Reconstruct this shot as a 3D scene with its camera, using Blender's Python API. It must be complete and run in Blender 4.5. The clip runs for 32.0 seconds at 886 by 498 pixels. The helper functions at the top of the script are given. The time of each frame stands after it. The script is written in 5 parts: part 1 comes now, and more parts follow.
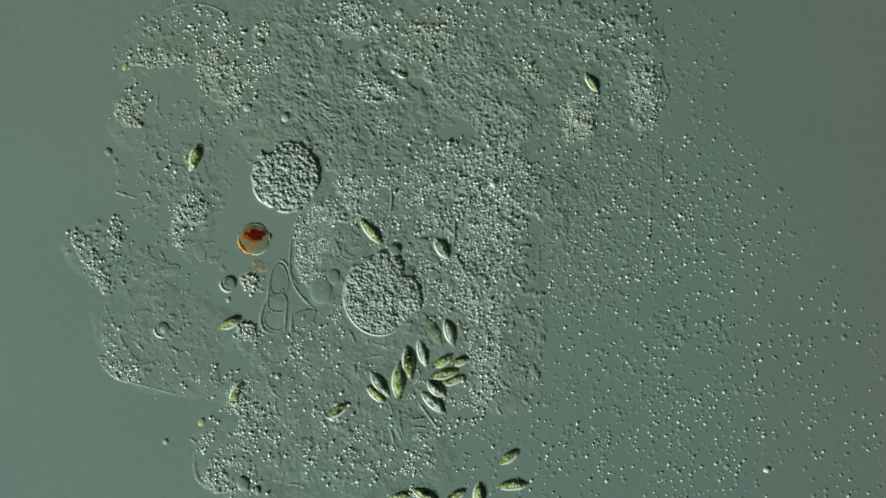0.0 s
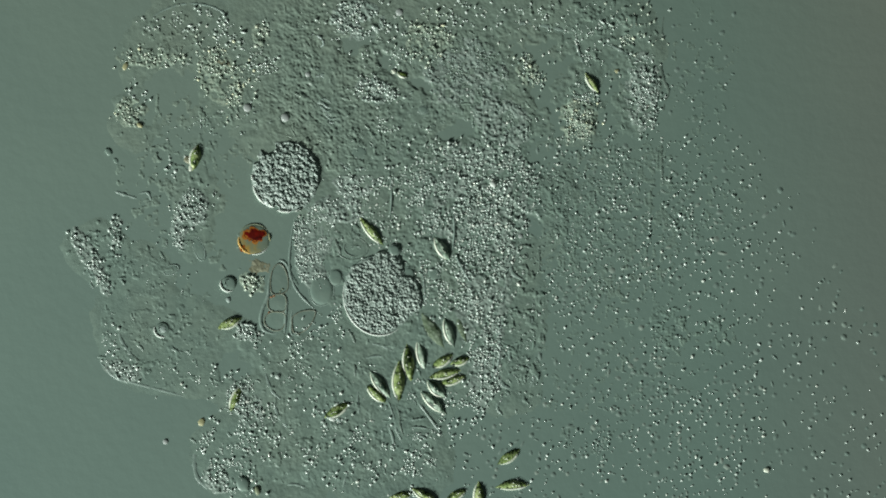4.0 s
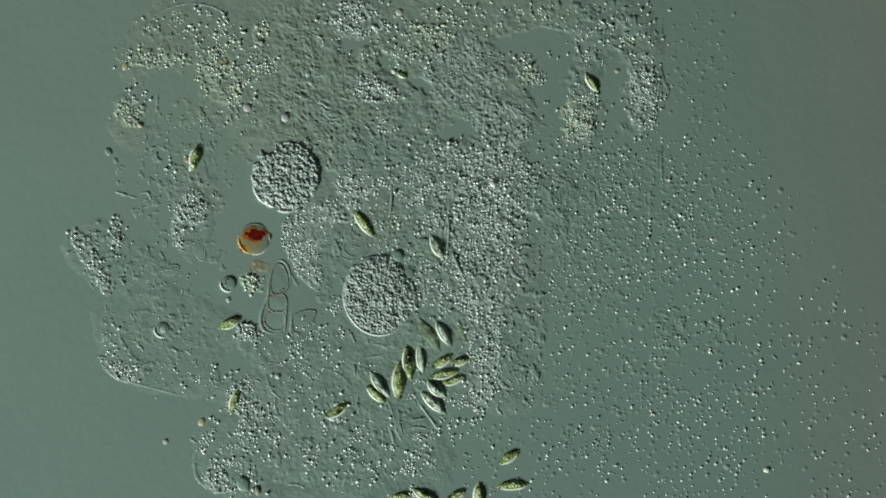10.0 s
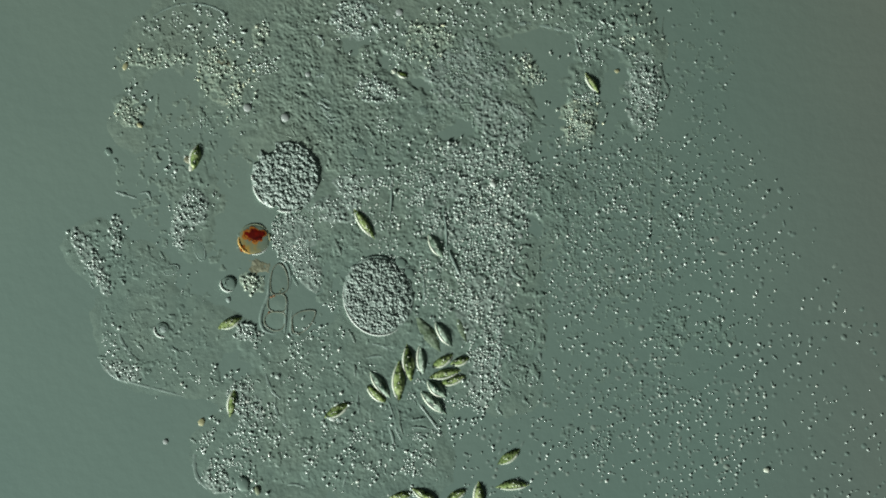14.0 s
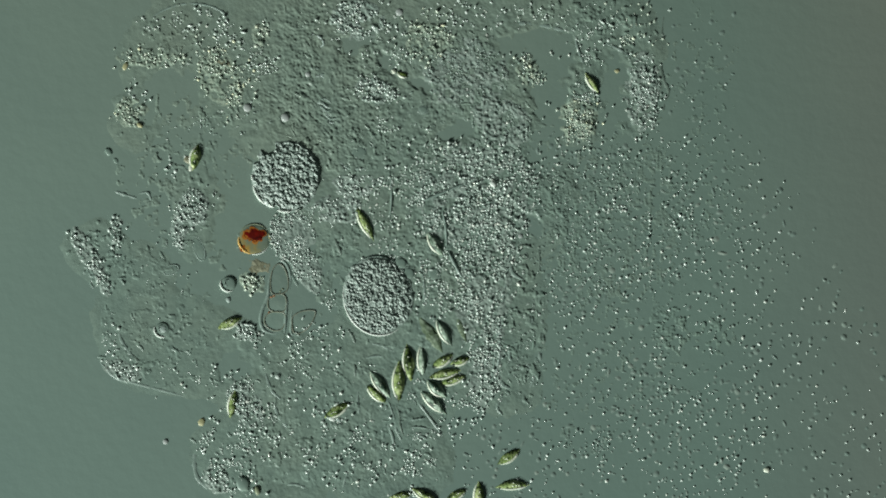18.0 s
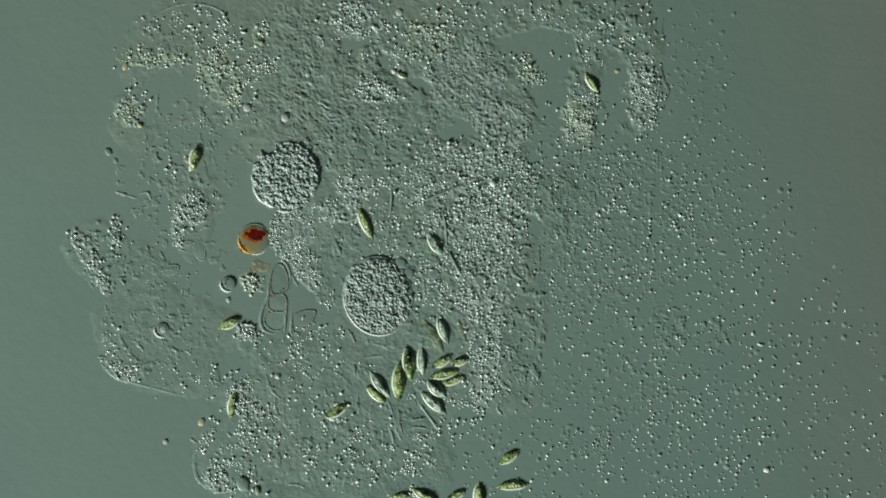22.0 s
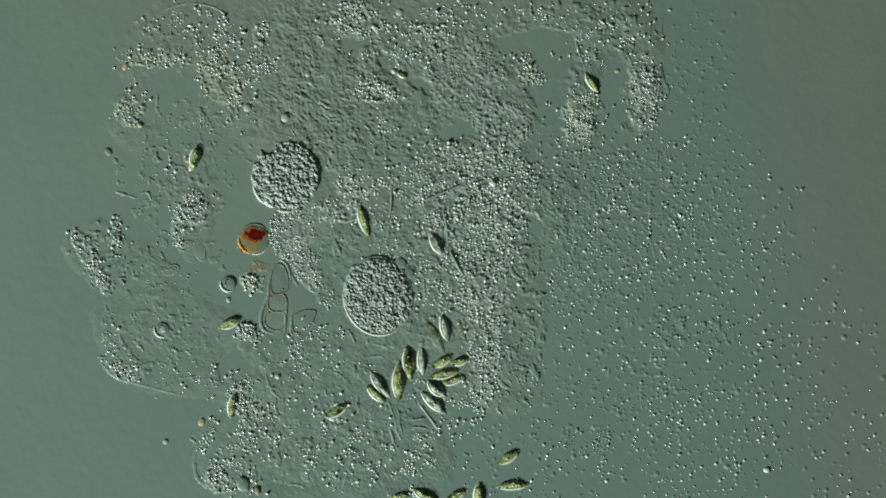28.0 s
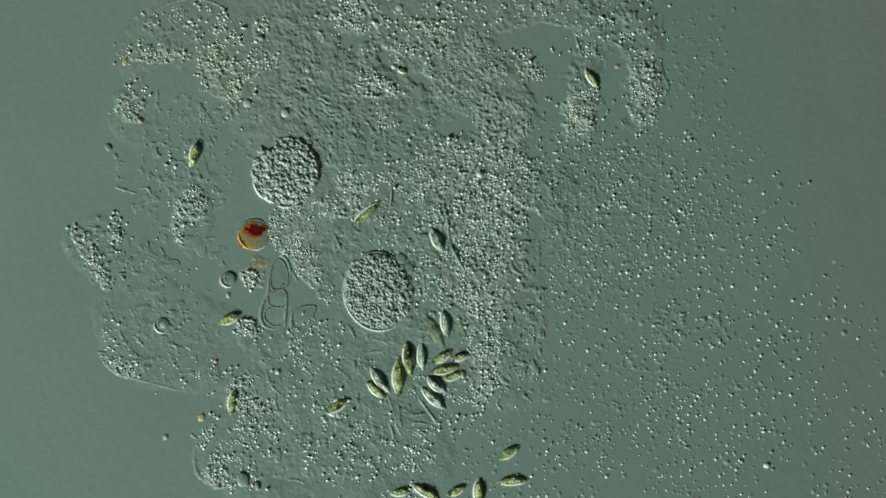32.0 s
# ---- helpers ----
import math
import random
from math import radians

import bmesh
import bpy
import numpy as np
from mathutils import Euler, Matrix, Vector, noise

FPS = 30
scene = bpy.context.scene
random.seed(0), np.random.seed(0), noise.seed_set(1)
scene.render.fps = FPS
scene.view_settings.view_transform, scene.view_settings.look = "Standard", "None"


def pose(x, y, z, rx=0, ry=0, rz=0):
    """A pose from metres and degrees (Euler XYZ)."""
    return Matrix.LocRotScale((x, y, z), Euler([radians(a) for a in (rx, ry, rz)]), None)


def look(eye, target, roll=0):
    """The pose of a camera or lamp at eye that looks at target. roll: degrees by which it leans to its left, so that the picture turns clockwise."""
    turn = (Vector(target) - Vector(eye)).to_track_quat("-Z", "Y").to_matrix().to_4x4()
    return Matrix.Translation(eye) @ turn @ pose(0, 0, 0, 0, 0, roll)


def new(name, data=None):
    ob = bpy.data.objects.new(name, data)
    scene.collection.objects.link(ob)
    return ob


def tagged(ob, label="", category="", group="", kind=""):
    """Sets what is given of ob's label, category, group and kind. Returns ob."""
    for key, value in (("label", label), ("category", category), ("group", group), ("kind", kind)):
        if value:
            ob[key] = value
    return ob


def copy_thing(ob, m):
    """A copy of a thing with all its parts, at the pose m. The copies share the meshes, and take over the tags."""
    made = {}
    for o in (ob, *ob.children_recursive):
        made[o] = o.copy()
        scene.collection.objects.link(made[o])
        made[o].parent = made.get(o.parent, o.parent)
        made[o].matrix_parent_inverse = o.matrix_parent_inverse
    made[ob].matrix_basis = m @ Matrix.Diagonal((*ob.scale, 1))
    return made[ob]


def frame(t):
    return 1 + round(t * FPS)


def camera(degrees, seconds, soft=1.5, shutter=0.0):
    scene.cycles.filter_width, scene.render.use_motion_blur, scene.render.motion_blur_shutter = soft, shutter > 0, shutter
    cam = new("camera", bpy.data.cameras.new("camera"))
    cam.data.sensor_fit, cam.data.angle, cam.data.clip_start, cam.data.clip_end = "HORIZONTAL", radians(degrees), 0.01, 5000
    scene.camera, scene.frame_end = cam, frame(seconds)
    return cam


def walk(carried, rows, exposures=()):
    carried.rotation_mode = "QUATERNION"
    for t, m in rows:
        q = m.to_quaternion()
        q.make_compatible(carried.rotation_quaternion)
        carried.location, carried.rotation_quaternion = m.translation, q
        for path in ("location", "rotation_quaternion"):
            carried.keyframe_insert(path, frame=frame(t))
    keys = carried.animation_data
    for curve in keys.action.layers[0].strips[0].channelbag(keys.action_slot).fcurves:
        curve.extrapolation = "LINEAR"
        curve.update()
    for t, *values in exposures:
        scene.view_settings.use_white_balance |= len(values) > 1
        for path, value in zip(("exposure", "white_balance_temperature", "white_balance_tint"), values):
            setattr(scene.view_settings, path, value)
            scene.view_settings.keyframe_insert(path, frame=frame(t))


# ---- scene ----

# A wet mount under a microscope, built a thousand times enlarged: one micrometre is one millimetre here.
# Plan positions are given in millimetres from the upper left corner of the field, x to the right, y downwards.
MM = 0.001


def at(x, y, z=0.0):
    return Vector(((x - 784) * MM, (441 - y) * MM, z * MM))


# ---- camera: looks straight down; the stage slips a little at the very end ----
EYE = 3.688
cam = camera(24.0, 32.0, soft=1.9)
walk(cam, [
    (0.0, pose(0, 0, EYE)),
    (30.0, pose(0, 0, EYE)),
    (30.5, pose(0, -0.0010, EYE)),
    (31.5, pose(0, -0.0012, EYE)),
    (31.8, pose(0, -0.0022, EYE)),
    (31.9, pose(0, -0.0040, EYE)),
    (32.0, pose(0, -0.0080, EYE)),
])

# ---- light: one oblique microscope lamp and the dim room ----
world = bpy.data.worlds.new("world")
scene.world = world
world.use_nodes = True
world.node_tree.nodes["Background"].inputs[0].default_value = (0.80, 1.0, 0.93, 1)
world.node_tree.nodes["Background"].inputs[1].default_value = 0.033

lamp_data = bpy.data.lights.new("microscope_lamp", "AREA")
lamp_data.shape, lamp_data.size = "DISK", 2.25
lamp_data.energy = 4335
lamp_data.color = (0.97, 1.0, 0.965)
lamp = new("microscope_lamp", lamp_data)
lamp.matrix_basis = look((-10.5, -10.95, 5.1), (0, 0, 0))
scene.view_settings.exposure = 0.0


# ---- materials ----
def material(name, rough=0.6, spec=0.3):
    m = bpy.data.materials.new(name)
    m.use_nodes = True
    b = m.node_tree.nodes["Principled BSDF"]
    b.inputs["Roughness"].default_value = rough
    b.inputs["Specular IOR Level"].default_value = spec
    return m, m.node_tree, b


def node(tree, kind, **values):
    n = tree.nodes.new(kind)
    for key, value in values.items():
        n.inputs[key].default_value = value
    return n


def ramp(tree, source, stops):
    r = tree.nodes.new("ShaderNodeValToRGB")
    els = r.color_ramp.elements
    while len(els) < len(stops):
        els.new(0.5)
    for e, (p, c) in zip(els, stops):
        e.position, e.color = p, (*c, 1)
    tree.links.new(source, r.inputs[0])
    return r.outputs[0]


def coords(tree):
    return tree.nodes.new("ShaderNodeNewGeometry").outputs["Position"]


def noise_at(tree, where, scale, detail=3.0, rough=0.55):
    n = node(tree, "ShaderNodeTexNoise", Scale=scale, Detail=detail, Roughness=rough)
    tree.links.new(where, n.inputs["Vector"])
    return n.outputs["Fac"]


def mixed(tree, fac, a, b, mode="MIX"):
    n = tree.nodes.new("ShaderNodeMix")
    n.data_type, n.blend_type = "RGBA", mode
    for slot, v in ((0, fac), (6, a), (7, b)):
        if isinstance(v, (int, float)):
            n.inputs[slot].default_value = v
        elif isinstance(v, tuple):
            n.inputs[slot].default_value = (*v, 1)
        else:
            tree.links.new(v, n.inputs[slot])
    return n.outputs[2]


def bump(tree, shader, height, strength, distance):
    n = node(tree, "ShaderNodeBump", Strength=strength, Distance=distance)
    tree.links.new(height, n.inputs["Height"])
    tree.links.new(n.outputs[0], shader.inputs["Normal"])


def lit_water_tint(tree):
    """The mounting fluid, softly mottled, with the light's tint and falloff painted in: teal towards one side of the
    slide, greyer towards the other, darker below.
    """
    pos = coords(tree)
    sep = tree.nodes.new("ShaderNodeSeparateXYZ")
    tree.links.new(pos, sep.inputs[0])
    span = node(tree, "ShaderNodeMapRange", **{"From Min": -0.8, "From Max": 0.8})
    tree.links.new(sep.outputs[0], span.inputs[0])
    # tint of the light across the field, painted in; right end darkened
    base = ramp(tree, span.outputs[0], [(0.0, (0.204, 0.300, 0.254)), (0.28, (0.208, 0.299, 0.249)), (0.50, (0.205, 0.297, 0.248)), (0.80, (0.186, 0.283, 0.238)), (1.0, (0.207, 0.263, 0.222))])
    cloud = ramp(tree, noise_at(tree, pos, 3.0, 2.0), [(0.3, (0.96, 0.965, 0.97)), (0.7, (1.04, 1.03, 1.02))])
    # light falloff painted in: darker at the bottom, brighter at the top
    deep = node(tree, "ShaderNodeMapRange", **{"From Min": -0.45, "From Max": 0.45})
    tree.links.new(sep.outputs[1], deep.inputs[0])
    tint_falloff = ramp(tree, deep.outputs[0], [(0.0, (0.95, 0.975, 0.985)), (0.5, (1.0, 1.0, 1.0)), (1.0, (1.055, 1.01, 0.99))])
    return pos, mixed(tree, 1.0, mixed(tree, 1.0, base, cloud, "MULTIPLY"), tint_falloff, "MULTIPLY")


def water_material():
    m, t, b = material("mounting_water", 0.55, 0.15)
    pos, col = lit_water_tint(t)
    t.links.new(col, b.inputs["Base Color"])
    bump(t, b, noise_at(t, pos, 45.0, 4.0), 0.07, 0.006)
    return m


def film_material():
    m, t, b = material("cytoplasm", 0.38, 0.45)
    pos, col = lit_water_tint(t)
    fleck = ramp(t, noise_at(t, pos, 60.0, 4.0), [(0.35, (0.93, 0.93, 0.92)), (0.65, (1.13, 1.12, 1.09))])
    stain = ramp(t, noise_at(t, pos, 9.0, 3.0), [(0.42, (1.0, 1.0, 1.0)), (0.72, (1.06, 1.01, 0.99))])
    t.links.new(mixed(t, 1.0, mixed(t, 1.0, col, fleck, "MULTIPLY"), stain, "MULTIPLY"), b.inputs["Base Color"])
    bump(t, b, noise_at(t, pos, 110.0, 4.0, 0.6), 0.18, 0.004)
    return m


def granule_material(name, low, high, warm):
    m, t, b = material(name, 0.24, 0.85)
    rnd = t.nodes.new("ShaderNodeNewGeometry").outputs["Random Per Island"]
    half = tuple(0.45 * a + 0.55 * b for a, b in zip(high, low))
    col = ramp(t, rnd, [(0.0, low), (0.5, half), (0.8, high), (1.0, warm)])
    pos = coords(t)
    fine = ramp(t, noise_at(t, pos, 300.0, 2.0), [(0.3, (0.85, 0.85, 0.85)), (0.7, (1.1, 1.1, 1.1))])
    t.links.new(mixed(t, 1.0, col, fine, "MULTIPLY"), b.inputs["Base Color"])
    return m


def single_granule_material():
    m, t, b = material("drifting_granule", 0.24, 0.85)
    rnd = t.nodes.new("ShaderNodeObjectInfo").outputs["Random"]
    col = ramp(t, rnd, [(0.0, (0.25, 0.34, 0.285)), (0.6, (0.50, 0.61, 0.53)), (1.0, (0.86, 0.94, 0.83))])
    fine = ramp(t, noise_at(t, coords(t), 300.0, 2.0), [(0.3, (0.85, 0.85, 0.85)), (0.7, (1.1, 1.1, 1.1))])
    t.links.new(mixed(t, 1.0, col, fine, "MULTIPLY"), b.inputs["Base Color"])
    return m


def plain_material(name, dark, light, scale, rough=0.4, spec=0.4, relief=0.2, depth=0.003):
    m, t, b = material(name, rough, spec)
    where = t.nodes.new("ShaderNodeTexCoord").outputs["Object"]
    n = noise_at(t, where, scale, 4.0, 0.6)
    col = ramp(t, n, [(0.32, dark), (0.68, light)])
    big = ramp(t, noise_at(t, where, scale * 0.22, 2.0), [(0.3, (0.85, 0.85, 0.85)), (0.7, (1.12, 1.12, 1.12))])
    t.links.new(mixed(t, 1.0, col, big, "MULTIPLY"), b.inputs["Base Color"])
    bump(t, b, n, relief, depth)
    return m


def alga_material(name, edge, middle, pale, spread):
    """Green flagellate: mottled plastids under a clear skin."""
    m, t, b = material(name, 0.42, 0.3)
    where = t.nodes.new("ShaderNodeTexCoord").outputs["Object"]
    info = t.nodes.new("ShaderNodeObjectInfo")
    shift = t.nodes.new("ShaderNodeVectorMath")
    shift.operation = "ADD"
    t.links.new(where, shift.inputs[0])
    t.links.new(info.outputs["Random"], shift.inputs[1])
    vor = node(t, "ShaderNodeTexVoronoi", Scale=170.0)
    t.links.new(shift.outputs[0], vor.inputs["Vector"])
    patch = noise_at(t, shift.outputs[0], 75.0, 3.0)
    col = ramp(t, patch, [(0.36, edge), (0.36 + spread, middle), (0.72, pale)])
    cells = ramp(t, vor.outputs["Distance"], [(0.1, (1.12, 1.12, 1.08)), (0.7, (0.7, 0.74, 0.66))])
    t.links.new(mixed(t, 0.8, col, cells, "MULTIPLY"), b.inputs["Base Color"])
    bump(t, b, vor.outputs["Distance"], 0.3, 0.003)
    return m


def amber_material():
    """Amber towards the lower left of a cell, clearing to olive towards the upper right."""
    m, t, b = material("amber_wall", 0.35, 0.3)
    where = t.nodes.new("ShaderNodeTexCoord").outputs["Object"]
    along = t.nodes.new("ShaderNodeVectorMath")
    along.operation = "DOT_PRODUCT"
    along.inputs[1].default_value = (-13.0, -13.0, 0.0)
    t.links.new(where, along.inputs[0])
    spread = t.nodes.new("ShaderNodeMath")
    spread.operation = "MULTIPLY_ADD"
    spread.inputs[1].default_value = 0.9
    t.links.new(noise_at(t, where, 60.0, 3.0), spread.inputs[0])
    t.links.new(along.outputs["Value"], spread.inputs[2])
    col = ramp(t, spread.outputs[0], [(0.2, (0.17, 0.245, 0.19)), (0.5, (0.19, 0.24, 0.17)), (0.68, (0.255, 0.25, 0.12)), (0.82, (0.38, 0.25, 0.06)), (0.98, (0.50, 0.22, 0.03))])
    t.links.new(col, b.inputs["Base Color"])
    bump(t, b, noise_at(t, where, 90.0, 3.0), 0.1, 0.003)
    return m


WATER = water_material()
FILM = film_material()
GRAIN = granule_material("granules_bright", (0.48, 0.60, 0.52), (0.80, 0.92, 0.84), (0.88, 0.95, 0.83))
GRAIN_SOFT = granule_material("granules_soft", (0.22, 0.31, 0.26), (0.34, 0.44, 0.38), (0.56, 0.65, 0.57))
GRAIN_FAINT = granule_material("granules_faint", (0.205, 0.295, 0.25), (0.25, 0.34, 0.29), (0.32, 0.41, 0.345))
GRAIN_WARM = granule_material("granules_warm", (0.39, 0.50, 0.40), (0.82, 0.93, 0.76), (0.90, 0.93, 0.62))
DRIFT = single_granule_material()
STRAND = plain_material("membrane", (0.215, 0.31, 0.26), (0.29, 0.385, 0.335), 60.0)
RIM = plain_material("cell_wall", (0.34, 0.45, 0.40), (0.50, 0.62, 0.56), 60.0)
PULP = plain_material("granular_pulp", (0.225, 0.31, 0.265), (0.44, 0.54, 0.475), 130.0, 0.35, 0.5, 0.4, 0.004)
CLEAR = plain_material("clear_cell", (0.195, 0.29, 0.24), (0.225, 0.315, 0.26), 45.0)
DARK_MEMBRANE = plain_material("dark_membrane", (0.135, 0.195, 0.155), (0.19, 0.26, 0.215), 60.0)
OLIVE = plain_material("olive_wall", (0.20, 0.24, 0.14), (0.28, 0.33, 0.22), 60.0)
BROWN = plain_material("brown_pulp", (0.18, 0.19, 0.115), (0.34, 0.36, 0.25), 100.0, 0.5, 0.3, 0.25, 0.004)
CRUST = plain_material("crust", (0.22, 0.31, 0.26), (0.36, 0.45, 0.39), 120.0, 0.32, 0.6, 0.3, 0.004)
CRUST_WARM = plain_material("crust_warm", (0.225, 0.32, 0.25), (0.38, 0.475, 0.365), 110.0, 0.32, 0.6, 0.3, 0.004)
BEAD = plain_material("oil_drop", (0.40, 0.46, 0.43), (0.48, 0.54, 0.50), 40.0, 0.3, 0.4, 0.05)
ALGA = alga_material("alga_green", (0.014, 0.032, 0.008), (0.25, 0.36, 0.12), (0.70, 0.80, 0.42), 0.12)
ALGA_PALE = alga_material("alga_pale", (0.045, 0.085, 0.06), (0.33, 0.46, 0.36), (0.68, 0.82, 0.70), 0.13)
ALGA_GHOST = alga_material("alga_ghost", (0.13, 0.185, 0.115), (0.21, 0.285, 0.20), (0.32, 0.41, 0.31), 0.14)
# pale colour of the painted lit edges of round cells; also one drop, one lump
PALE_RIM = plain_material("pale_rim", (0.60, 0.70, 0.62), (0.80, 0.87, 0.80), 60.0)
# cream for painted lit edges of green cells; also lumps, a drop, starch grains
LIT_EDGE_CREAM = plain_material("pellicle", (0.68, 0.78, 0.60), (0.86, 0.92, 0.78), 60.0)
PLASTID = alga_material("plastid", (0.012, 0.024, 0.008), (0.09, 0.14, 0.03), (0.34, 0.42, 0.12), 0.16)
AMBER = amber_material()
RED = plain_material("red_pigment", (0.015, 0.001, 0.001), (0.22, 0.008, 0.002), 75.0, 0.6, 0.12, 0.15, 0.003)
AMBER_LIT_RIM = plain_material("amber_lit_rim", (0.70, 0.40, 0.07), (0.90, 0.66, 0.24), 60.0)
TAN = plain_material("tan_pulp", (0.36, 0.37, 0.18), (0.56, 0.56, 0.34), 90.0)
SHELL_LINE = plain_material("brown_shell_line", (0.17, 0.20, 0.14), (0.25, 0.285, 0.22), 60.0)
RUST = plain_material("rust_pigment", (0.30, 0.07, 0.008), (0.46, 0.20, 0.03), 70.0, 0.5, 0.2, 0.1)
ORANGE = plain_material("orange_pigment", (0.50, 0.10, 0.01), (0.66, 0.28, 0.04), 120.0, 0.4, 0.4)


# ---- mesh helpers ----
def mesh_from(name, verts, faces, mat, smooth=True):
    me = bpy.data.meshes.new(name)
    me.from_pydata([tuple(v) for v in verts], [], [tuple(int(i) for i in f) for f in faces])
    if smooth:
        me.polygons.foreach_set("use_smooth", [True] * len(me.polygons))
    me.materials.append(mat)
    me.update()
    return me


def part(name, me, parent, label=""):
    ob = new(name, me)
    ob.parent = parent
    return tagged(ob, label)


LATTICES = {}


def lattice(seed, size=64):
    if seed not in LATTICES:
        LATTICES[seed] = np.random.default_rng(seed).random((size, size))
    return LATTICES[seed]


def vnoise(x, y, wave, seed):
    """Smooth value noise in -1..1 with bumps about `wave` millimetres wide."""
    g = lattice(seed)
    u, v = np.asarray(x, float) / wave + 31.7, np.asarray(y, float) / wave + 17.3
    i, j = np.floor(u).astype(int), np.floor(v).astype(int)
    a, b = u - i, v - j
    a, b = a * a * (3 - 2 * a), b * b * (3 - 2 * b)
    i, j, k, l = i % 64, j % 64, (i + 1) % 64, (j + 1) % 64
    top = g[i, j] * (1 - a) + g[k, j] * a
    low = g[i, l] * (1 - a) + g[k, l] * a
    return 2 * (top * (1 - b) + low * b) - 1


def oval(x, y, cx, cy, rx, ry, turn=0.0):
    """Squared distance from an oval's middle, 1 on its outline; turn in degrees, clockwise in the plan."""
    c, s = math.cos(radians(turn)), math.sin(radians(turn))
    dx, dy = x - cx, y - cy
    return ((dx * c + dy * s) / rx) ** 2 + ((-dx * s + dy * c) / ry) ** 2


def step(v, a, b):
    w = np.clip((v - a) / (b - a), 0, 1)
    return w * w * (3 - 2 * w)


def sheet(name, x0, x1, y0, y1, pitch, height, keep, mat, floor=None):
    """A relief sheet over a rectangle of the plan; only where keep(x, y) is above 0."""
    xs, ys = np.arange(x0, x1 + pitch, pitch), np.arange(y0, y1 + pitch, pitch)
    X, Y = np.meshgrid(xs, ys)
    Z, K = height(X, Y), keep(X, Y)
    n, m = X.shape
    verts = np.stack([(X - 784) * MM, (441 - Y) * MM, Z * MM], -1).reshape(-1, 3)
    idx = np.arange(n * m).reshape(n, m)
    ok = (K[:-1, :-1] > 0) | (K[1:, :-1] > 0) | (K[:-1, 1:] > 0) | (K[1:, 1:] > 0)
    quads = np.stack([idx[1:, :-1], idx[1:, 1:], idx[:-1, 1:], idx[:-1, :-1]], -1)[ok]
    used = np.unique(quads)
    remap = np.full(n * m, -1)
    remap[used] = np.arange(len(used))
    verts, quads = verts[used], remap[quads]
    me = bpy.data.meshes.new(name)
    me.vertices.add(len(verts))
    me.vertices.foreach_set("co", verts.ravel())
    me.loops.add(quads.size)
    me.loops.foreach_set("vertex_index", quads.ravel())
    me.polygons.add(len(quads))
    me.polygons.foreach_set("loop_start", np.arange(0, quads.size, 4))
    me.polygons.foreach_set("use_smooth", np.ones(len(quads), bool))
    me.update(calc_edges=True)
    me.materials.append(mat)
    return me


def spline(points, steps=8, closed=False):
    """Points of a smooth line through the given ones."""
    p = [Vector((*q, 0)) if len(q) == 2 else Vector(q) for q in points]
    n, out = len(p), []
    for i in range(n if closed else n - 1):
        if closed:
            a, b, c, d = p[i - 1], p[i], p[(i + 1) % n], p[(i + 2) % n]
        else:
            a, b, c, d = p[max(i - 1, 0)], p[i], p[i + 1], p[min(i + 2, n - 1)]
        for k in range(steps):
            t = k / steps
            out.append(0.5 * ((2 * b) + (c - a) * t + (2 * a - 5 * b + 4 * c - d) * t * t + (3 * b - a - 3 * c + d) * t ** 3))
    if not closed:
        out.append(p[-1])
    return out


def ridge(name, points, width, tall, mat, closed=False, base=0.0, taper=True, wobble=0.25, seed=3):
    """A rounded ridge along a smooth line of the plan (millimetres, local: y downwards)."""
    line = spline(points, 8, closed)
    rng = random.Random(seed)
    n, sides, verts, faces = len(line), 6, [], []
    for i, q in enumerate(line):
        before = line[i - 1] if (i or closed) else q
        after = line[(i + 1) % n] if (i < n - 1 or closed) else q
        d = (after - before).normalized() if (after - before).length else Vector((1, 0, 0))
        side = Vector((-d.y, d.x, 0))
        k = 1.0
        if taper and not closed:
            k = min(1.0, 0.25 + 2.6 * min(i, n - 1 - i) / n)
        k *= 1 + wobble * (rng.random() - 0.5)
        for s in range(sides):
            a = math.pi * s / (sides - 1)
            w = q + side * (math.cos(a) * width * k * 0.5)
            verts.append((w.x * MM, -w.y * MM, (base - 0.6 + (math.sin(a) * tall + 0.6 * (0 < s < sides - 1)) * k) * MM))
    for i in range(n if closed else n - 1):
        a, b = i * sides, ((i + 1) % n) * sides
        for s in range(sides - 1):
            faces.append((a + s, b + s, b + s + 1, a + s + 1))
    return mesh_from(name, verts, faces, mat)


def dome(name, rx, ry, tall, mat, rings=7, sides=24, flat=1.0, lump=0.0, seed=1, sink=0.5):
    """A low rounded dome; flat below 1 gives a broader top; lump makes its outline uneven."""
    verts, faces = [(0, 0, tall * MM)], []
    for r in range(1, rings + 1):
        f = r / rings
        z = tall * max(0.0, 1 - f ** (2 / flat)) ** 0.5
        for s in range(sides):
            a = 2 * math.pi * s / sides
            k = 1 + lump * f * float(vnoise(math.cos(a) * 3, math.sin(a) * 3, 1.0, seed))
            verts.append((math.cos(a) * rx * f * k * MM, math.sin(a) * ry * f * k * MM, (z if r < rings else -sink) * MM))
    for s in range(sides):
        faces.append((0, 1 + s, 1 + (s + 1) % sides))
    for r in range(rings - 1):
        for s in range(sides):
            a, b = 1 + r * sides + s, 1 + r * sides + (s + 1) % sides
            faces.append((a, a + sides, b + sides, b))
    return mesh_from(name, verts, faces, mat)


